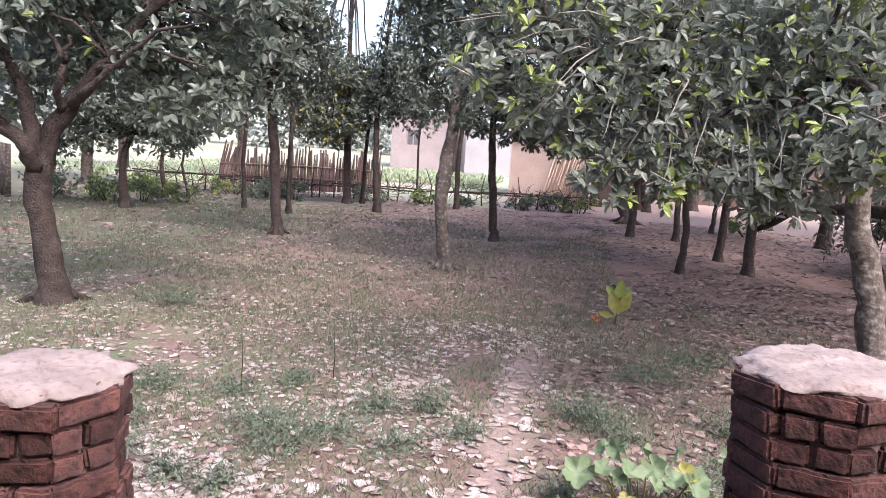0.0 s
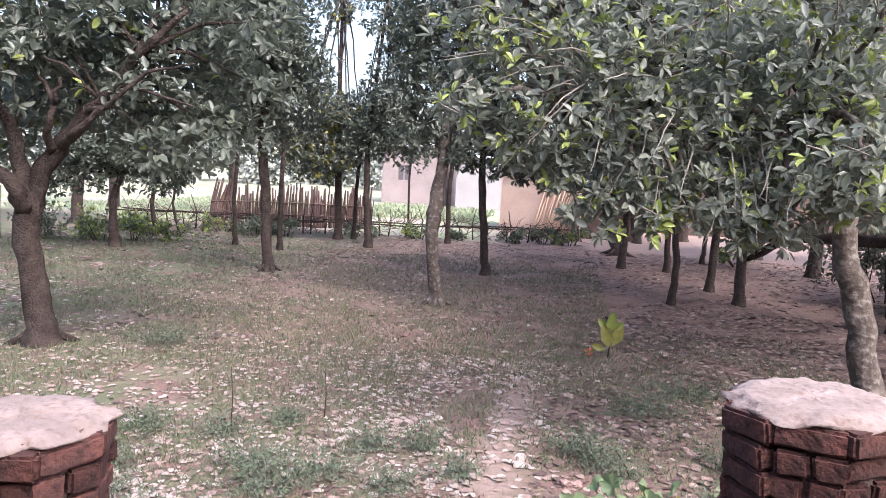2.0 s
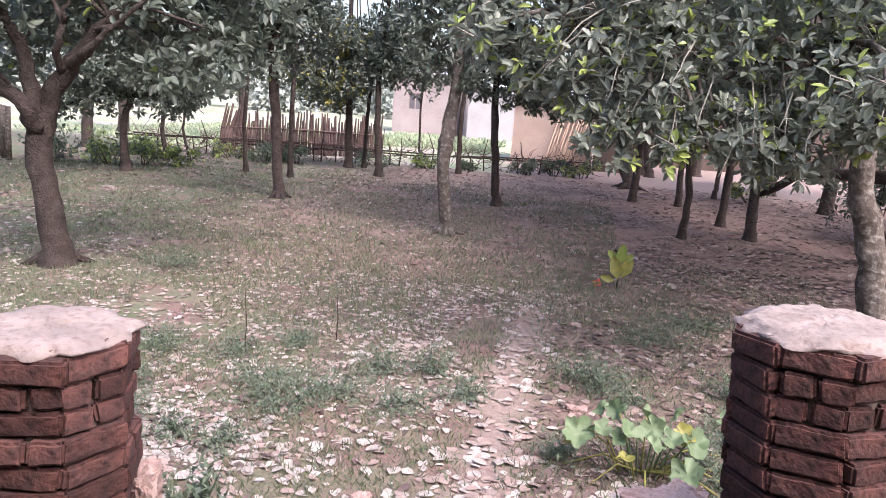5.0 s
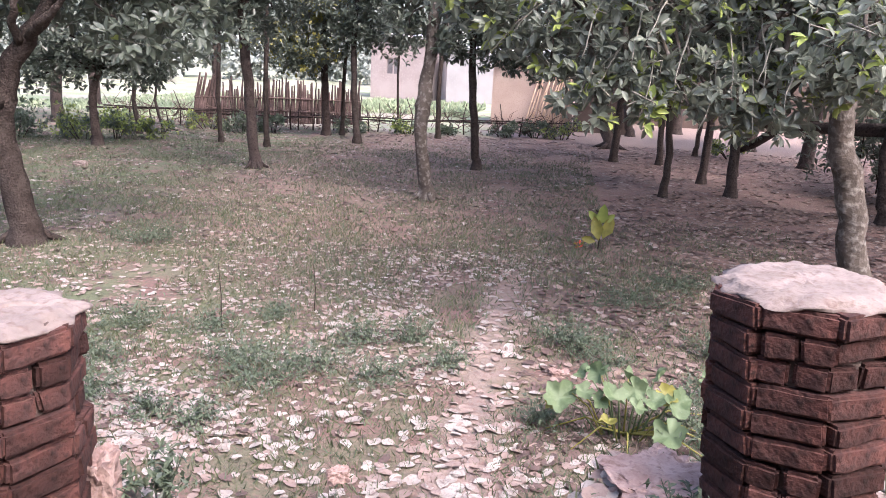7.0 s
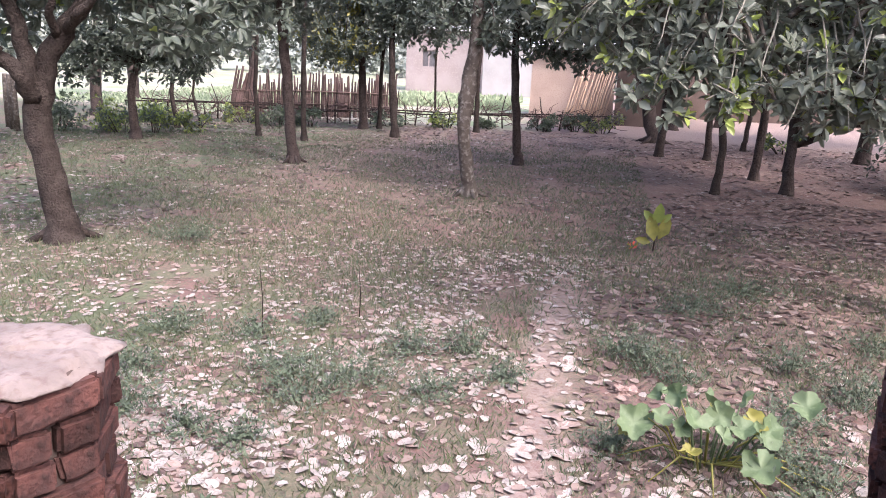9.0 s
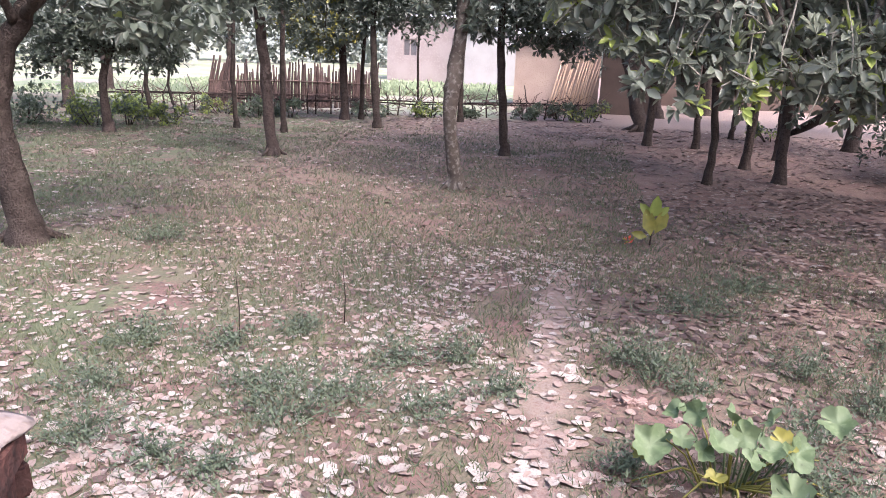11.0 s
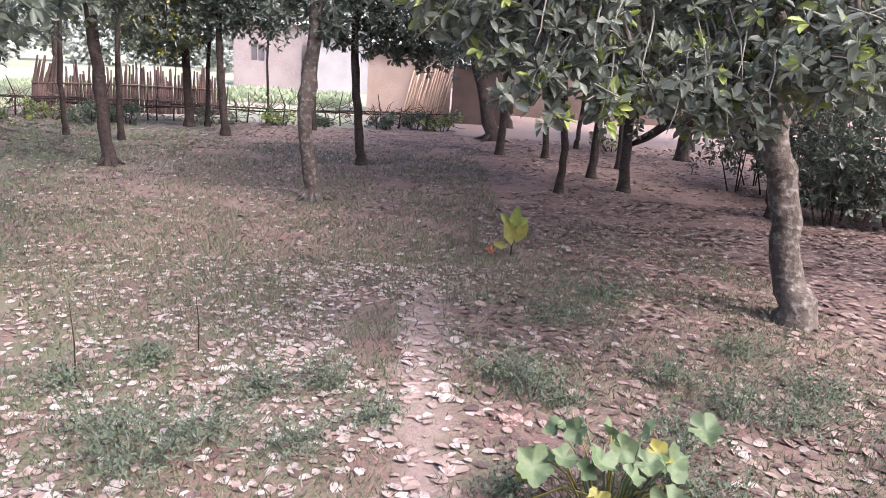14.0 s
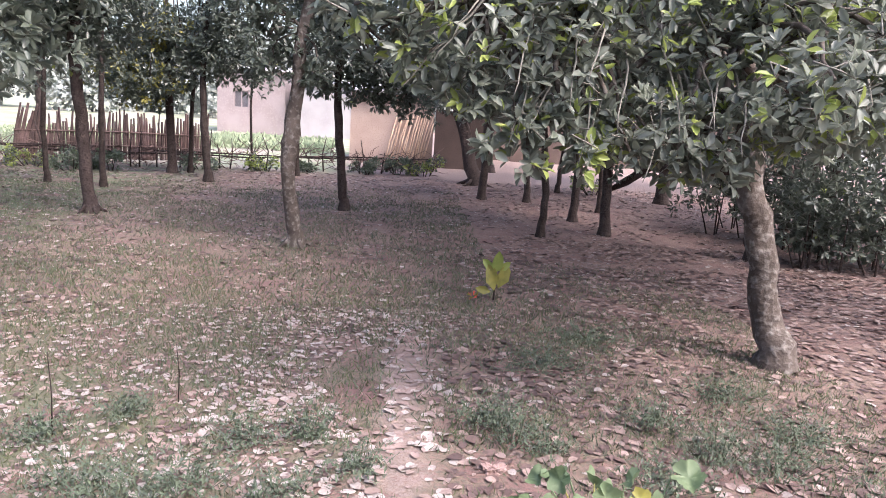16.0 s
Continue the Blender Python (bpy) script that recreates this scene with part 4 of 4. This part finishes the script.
# ---------------------------------------------------------------- gourd plant and seedling
def lobed_leaf(heap, c, d, up, size, m, seed):
    """A broad, five-lobed, cupped leaf."""
    d = Vector(d).normalized()
    s = d.cross(Vector(up)).normalized()
    n = s.cross(d)
    pts, k = [], 30
    for i in range(k):
        a = 2 * math.pi * i / k
        r = size * (0.45 + 0.05 * math.cos(5 * a) + 0.03 * math.cos(15 * a + 1) + 0.09 * noise.noise(Vector((seed, i * 0.9, 0))))
        if i == k // 2:
            r *= 0.45
        for q in (0.55, 1.0):
            rr = r * q
            pts.append(Vector(c) + d * (math.cos(a) * rr + size * 0.4) + s * (math.sin(a) * rr) + n * (size * (0.16 * q * q + 0.10 * q * math.sin(3 * a + seed)) - 0.05 * size))
    pts.append(Vector(c) + d * size * 0.4 - n * 0.05 * size)
    f = []
    for i in range(k):
        t = (i + 1) % k
        f.append((2 * k, 2 * i, 2 * t))
        f.append((2 * i, 2 * i + 1, 2 * t + 1, 2 * t))
    heap.add((pts, f), m)


def gourd(x, y):
    ob = tagged(new("gourd_plant"), "young gourd plant with broad lobed green leaves and yellowing stems", "plant")
    ob.location = (x, y, height(x, y))
    rnd = random.Random(4)
    for i in range(19):
        a = i * 2.4 + rnd.uniform(-0.3, 0.3)
        r = 0.36 * math.sqrt((i + 0.5) / 19)
        h = 0.12 + 0.36 * (1 - (r / 0.5) ** 1.5) + rnd.uniform(-0.06, 0.05)
        p = (math.cos(a) * r * 1.1 - 0.08, math.sin(a) * r * 0.8, h)
        old = i in (8, 15, 17)
        lf = Heap()
        lobed_leaf(lf, p, (math.cos(a) + rnd.uniform(-0.5, 0.5), math.sin(a) - 0.3, rnd.uniform(-1.0, 0.0)), (rnd.uniform(-0.6, 0.6), -0.6, 0.9), rnd.uniform(0.13, 0.24), 0, i * 1.7)
        lf.make("leaf", [LEAF_YELLOW if old else PUMPKIN], ob, True)
        st = Heap()
        st.add(tube([(p[0] * 0.35, p[1] * 0.35, -0.03, 0.007), (p[0] * 0.7, p[1] * 0.7, h * 0.7, 0.006), (*p, 0.004)], 6))
        st.make("stem", [LEAF_YELLOW if i % 3 == 0 else PUMPKIN], ob, True)
    # two leaves on long stalks that stand apart
    for p, d, g in (((0.17, 0.1, 0.40), (0.3, -0.5, 0.5), 0.15), ((0.30, 0.05, 0.34), (0.5, -0.6, -0.5), 0.17), ((0.52, 0.3, 0.36), (0.9, -0.4, 0.05), 0.22)):
        lf = Heap()
        lobed_leaf(lf, p, d, (0.1, -0.6, 0.9), g, 0, g * 90)
        lf.make("leaf", [PUMPKIN], ob, True)
        st = Heap()
        st.add(tube([(p[0] * 0.4, p[1] * 0.4, -0.03, 0.007), (p[0] * 0.9, p[1] * 0.9, p[2] * 0.7, 0.006), (*p, 0.004)], 6))
        st.make("stem", [PUMPKIN], ob, True)
    for a, l in ((0.1, 0.62), (-0.5, 0.6), (3.3, 0.55), (0.6, 0.75), (-0.9, 0.5), (-1.6, 0.42), (-2.4, 0.5), (-0.2, 0.7)):
        st = Heap()
        st.add(tube([(0, 0, 0.02, 0.007), (math.cos(a) * l * 0.5, math.sin(a) * l * 0.5, 0.13, 0.007), (math.cos(a) * l, math.sin(a) * l, 0.03, 0.004)], 6))
        st.make("stem", [LEAF_YELLOW], ob, True)
    return ob


gourd(1.29, 3.05)


def seedling(x, y):
    ob = tagged(new("seedling"), "small plant with upright yellow-green broad leaves", "plant")
    ob.location = (x, y, height(x, y))
    st = Heap()
    st.add(tube([(0, 0, -0.03, 0.012), (0.01, 0, 0.2, 0.010), (0.02, 0, 0.36, 0.006)], 6))
    st.make("stem", [BARK], ob, True)
    for p, d, s, m in (((0, -0.02, 0.12), (-0.25, -0.1, 1), 0.27, LEAF_YELLOW), ((0.04, 0.0, 0.14), (0.35, -0.1, 1), 0.26, LEAF_YELLOW), ((0.0, 0.0, 0.30), (0.1, -0.3, 0.9), 0.24, LEAF_NEW), ((-0.02, 0, 0.32), (-0.6, -0.2, 0.7), 0.17, LEAF_NEW), ((-0.03, 0, 0.10), (-1, -0.2, 0.25), 0.16, LEAF_YELLOW), ((0.03, 0, 0.33), (0.7, -0.2, 0.6), 0.15, LEAF_NEW)):
        leaf_mesh("leaf", np.array([p]) * 1.25, np.array([d], float), np.array([[0.15, -1.0, 0.2]]), np.array([s * 1.35]), np.array([s * 0.68]), [m], np.array([0]), ob, 0.12, 0.12)
    return ob


seedling(1.32, 8.75)
ob = tagged(new("red_sprout"), "small sprout with red leaves at the ground", "plant")
ob.location = (1.06, 8.75, height(1.06, 8.75))
leaf_mesh("leaf", np.zeros((14, 3)) + unit(14) * 0.04 + np.array([0, 0, 0.06]), unit(14) + np.array([0, 0, 0.6]), unit(14), np.full(14, 0.06), np.full(14, 0.03), [RED, LEAF_YELLOW], (rng.random(14) < 0.25).astype(int), ob)


# ---------------------------------------------------------------- fences
def fence():
    ob = tagged(new("stake_fence"), "leaning fence of uneven brown wooden stakes tied to rails", "fence")
    a, b = Vector((-13.4, 25.1, 0)), Vector((-7.7, 28.3, 0))
    rnd = random.Random(2)
    n = 88
    for i in range(n):
        u = (i + rnd.uniform(-0.3, 0.3)) / n
        p = a.lerp(b, max(0, u))
        z = height(p.x, p.y)
        thick = u < 0.11
        h = rnd.uniform(1.2, 1.8) + (0.1 if thick else 0)
        lean = (0.20 if thick else rnd.uniform(-0.06, 0.07))
        r = rnd.uniform(0.036, 0.06) * (1.35 if thick else 1)
        st = Heap()
        st.add(tube([(p.x - lean * 0.5, p.y + rnd.uniform(-0.05, 0.05), z - 0.1, r), (p.x + rnd.uniform(-0.02, 0.02), p.y, z + h * 0.5, r * 0.95), (p.x + lean, p.y + 0.03, z + h, r * 0.6)], 6, 0.2))
        st.make("stake", [STAKE], ob)
    for h in (0.45, 0.95):
        st = Heap()
        st.add(tube([(a.x, a.y - 0.06, h, 0.03), ((a.x + b.x) / 2, (a.y + b.y) / 2 - 0.07, h + 0.05, 0.03), (b.x, b.y - 0.06, h, 0.025)], 6, 0.2))
        st.make("rail", [STAKE], ob, True)
    return ob


fence()


def brushwood(pts, seed):
    ob = tagged(new("brushwood_fence"), "low fence of crooked dry branches and thorn twigs", "fence")
    rnd = random.Random(seed)
    rails, tw = Heap(), Heap()
    for a, b in zip(pts, pts[1:]):
        a, b = Vector((*a, 0)), Vector((*b, 0))
        n = max(2, int((b - a).length / 0.55))
        for k in range(2):
            o = rnd.uniform(0.3, 0.65)
            rails.add(tube(bend([(a.x - rnd.random(), a.y, o, 0.03), (*a.lerp(b, 0.5).xy, o + rnd.uniform(-0.12, 0.12), 0.026), (b.x + rnd.random(), b.y, o + rnd.uniform(-0.2, 0.2), 0.016)], 6, 0.3), 5, 0.3))
        for i in range(n):
            p = a.lerp(b, (i + rnd.random()) / n)
            h = rnd.uniform(0.5, 1.4)
            rails.add(tube([(p.x, p.y, -0.1, 0.03), (p.x + rnd.uniform(-0.1, 0.1), p.y, h * 0.5, 0.025), (p.x + rnd.uniform(-0.25, 0.25), p.y, h, 0.014)], 5, 0.2))
            for _ in range(18):
                q = Vector((p.x + rnd.uniform(-0.4, 0.4), p.y + rnd.uniform(-0.25, 0.25), rnd.uniform(0.02, 0.75)))
                e = q + Vector((rnd.uniform(-0.7, 0.7), rnd.uniform(-0.3, 0.3), rnd.uniform(-0.25, 0.6)))
                m = q.lerp(e, 0.5) + Vector((rnd.uniform(-0.1, 0.1), 0, rnd.uniform(-0.1, 0.1)))
                tw.add(tube([(*q, 0.014), (*m, 0.011), (*e, 0.005)], 4))
    tagged(rails.make("branch", [BARK_DARK], ob, True), kind="stuff")
    tagged(tw.make("twig", [STAKE], ob, True), kind="stuff")
    return ob


brushwood([(-15.5, 22.5), (-11.5, 23.2), (-8.0, 24.8), (-4.0, 26.4), (1.2, 27.8)], 5)

# horizontal limb that lies across the edge of the grove
w = Heap()
w.add(tube(bend([(4.5, 15.2, 1.0, 0.05), (4.75, 14.9, 1.22, 0.09), (5.1, 14.6, 1.58, 0.11), (5.9, 13.9, 1.66, 0.12), (6.72, 12.95, 1.72, 0.13)], 3, 0.1), 8, 0.3))
tagged(w.make("fallen_limb", [BARK_DARK], None, True), "bent dark limb resting across a grove trunk", "branch")


# ---------------------------------------------------------------- hut, yard wall and far houses
def slab(heap, x0, y0, z0, x1, y1, z1, m=0):
    v = [Vector(p) for p in ((x0, y0, z0), (x1, y0, z0), (x1, y1, z0), (x0, y1, z0), (x0, y0, z1), (x1, y0, z1), (x1, y1, z1), (x0, y1, z1))]
    heap.add((v, [(0, 3, 2, 1), (4, 5, 6, 7), (0, 1, 5, 4), (1, 2, 6, 5), (2, 3, 7, 6), (3, 0, 4, 7)]), m)


def wall_with_holes(heap, x0, x1, y0, y1, z0, z1, holes, m=0):
    """A wall along x with openings (x0, x1, z0, z1) that go right through it."""
    xs = sorted({x0, x1, *[h[0] for h in holes], *[h[1] for h in holes]})
    zs = sorted({z0, z1, *[h[2] for h in holes], *[h[3] for h in holes]})
    for a, b in zip(xs, xs[1:]):
        for c, d in zip(zs, zs[1:]):
            if not any(h[0] <= a and b <= h[1] and h[2] <= c and d <= h[3] for h in holes):
                slab(heap, a, y0, c, b, y1, d, m)


def house(label, x0, x1, y0, y1, h, holes, m, roof, pitch=0.5):
    ob = tagged(new("house"), label, "house")
    w = Heap()
    wall_with_holes(w, x0, x1, y0, y0 + 0.3, -0.3, h, holes)
    slab(w, x0, y1 - 0.3, -0.3, x1, y1, h)
    slab(w, x0, y0 + 0.3, -0.3, x0 + 0.3, y1 - 0.3, h)
    slab(w, x1 - 0.3, y0 + 0.3, -0.3, x1, y1 - 0.3, h)
    w.make("wall", [m], ob)
    r = Heap()
    v = [Vector(p) for p in ((x0 - 0.4, y0 - 0.5, h), (x1 + 0.4, y0 - 0.5, h), (x1 + 0.4, y1 + 0.4, h + pitch), (x0 - 0.4, y1 + 0.4, h + pitch))]
    v += [p + Vector((0, 0, 0.12)) for p in v]
    r.add((v, [(0, 3, 2, 1), (4, 5, 6, 7), (0, 1, 5, 4), (1, 2, 6, 5), (2, 3, 7, 6), (3, 0, 4, 7)]))
    r.make("roof", [roof], ob)
    for a, b, c, d in holes:
        p = Heap()
        slab(p, a, y0 + 0.2, c, b, y0 + 0.24, d)
        win = p.make("window", [WINDOW_DARK], ob)
        fr = Heap()
        t = 0.07
        slab(fr, a, y0 + 0.1, c, a + t, y0 + 0.19, d)
        slab(fr, b - t, y0 + 0.1, c, b, y0 + 0.19, d)
        slab(fr, a + t, y0 + 0.1, d - t, b - t, y0 + 0.19, d)
        slab(fr, (a + b) / 2 - 0.04, y0 + 0.1, c, (a + b) / 2 + 0.04, y0 + 0.19, d - t)
        fr.make("frame", [PLASTER], ob)
    return ob


house("pale plastered village house with a small barred window", -14.6, -9.6, 55.5, 62, 4.6, [(-13.4, -12.3, 1.9, 3.1)], PLASTER, TIN)
house("low whitewashed house beyond the field", -8.4, -3.2, 54.5, 60, 3.9, [], WHITEWASH, TIN, 0.3)
house("clay-walled hut at the edge of the yard", -2.75, 1.0, 33.0, 37, 3.1, [], CLAY, TIN, 0.4)

w = Heap()
slab(w, 1.05, 31.6, -0.3, 3.6, 32.1, 2.4)
slab(w, 3.6, 39.6, -0.3, 22, 40.1, 2.6)
slab(w, 3.3, 32.1, -0.3, 3.6, 40.1, 2.4)
for i in range(5):
    slab(w, 1.05 + i * 0.47, 31.55, 2.4, 1.05 + i * 0.47 + 0.42, 32.15, 2.47 + 0.06 * random.random())
tagged(w.make("mud_wall", [MUD]), "brown mud yard wall behind the trees", "wall", kind="structure")

# cut bamboo poles that lean on the hut
for i in range(17):
    x = -1.0 + i * 0.105 + random.uniform(-0.03, 0.03)
    h = random.uniform(1.9, 2.7)
    p = mesh_object("bamboo_pole", *tube([(x - 0.15, 32.1, -0.02, 0.035), (x + 0.1, 32.45, h * 0.5, 0.033), (x + 0.3 + random.uniform(0, 0.15), 32.9, h, 0.026)], 7), [POLE], soft=True)
    tagged(p, "cut pale bamboo pole leaning on the hut wall", "pole", "poles leaning on the hut")
for x, y in ((-15.6, 16.5), (-16.1, 16.9), (-15.2, 16.2)):
    p = mesh_object("fence_post", *tube([(x, y, -0.1, 0.08), (x, y, 0.8, 0.075), (x + 0.03, y, 1.5, 0.07)], 8, 0.1), [BARK_PALE], soft=True)
    tagged(p, "pale weathered wooden fence post", "post", "fence posts")


# crops in the field beyond the fence
def crops(label, n, box, h):
    x = box[0] + (box[1] - box[0]) * rng.random(n)
    y = box[2] + (box[3] - box[2]) * rng.random(n)
    ahead = np.stack([rng.normal(size=n) * 0.5, rng.normal(size=n) * 0.5, 0.4 + 0.6 * rng.random(n)], 1)
    z = np.array([height(a, b) for a, b in zip(x, y)])
    s = h * (0.5 + rng.random(n))
    return tagged(leaf_mesh("crop", np.stack([x, y, z], 1), ahead, unit(n), s, s * 0.3, [CROP, WEED], (rng.random(n) < 0.04).astype(int), None, small=True), label, "crop", kind="stuff")


crops("green crop patch before the houses", 3500, (-12, -4.5, 36, 47), 0.4)
crops("bright grass beyond the fence", 6000, (-24, -12.5, 26, 46), 0.2)

# distant woods; the haze is painted in as a pale leaf colour
far = []
for i in range(42):
    a = math.radians(-58 + 100 * i / 41 + random.uniform(-1, 1))
    d = random.uniform(75, 110)
    for _ in range(3):
        far.append((math.sin(a) * d + random.uniform(-3, 3), math.cos(a) * d, random.uniform(1.0, 4.5), random.uniform(2.2, 3.6)))
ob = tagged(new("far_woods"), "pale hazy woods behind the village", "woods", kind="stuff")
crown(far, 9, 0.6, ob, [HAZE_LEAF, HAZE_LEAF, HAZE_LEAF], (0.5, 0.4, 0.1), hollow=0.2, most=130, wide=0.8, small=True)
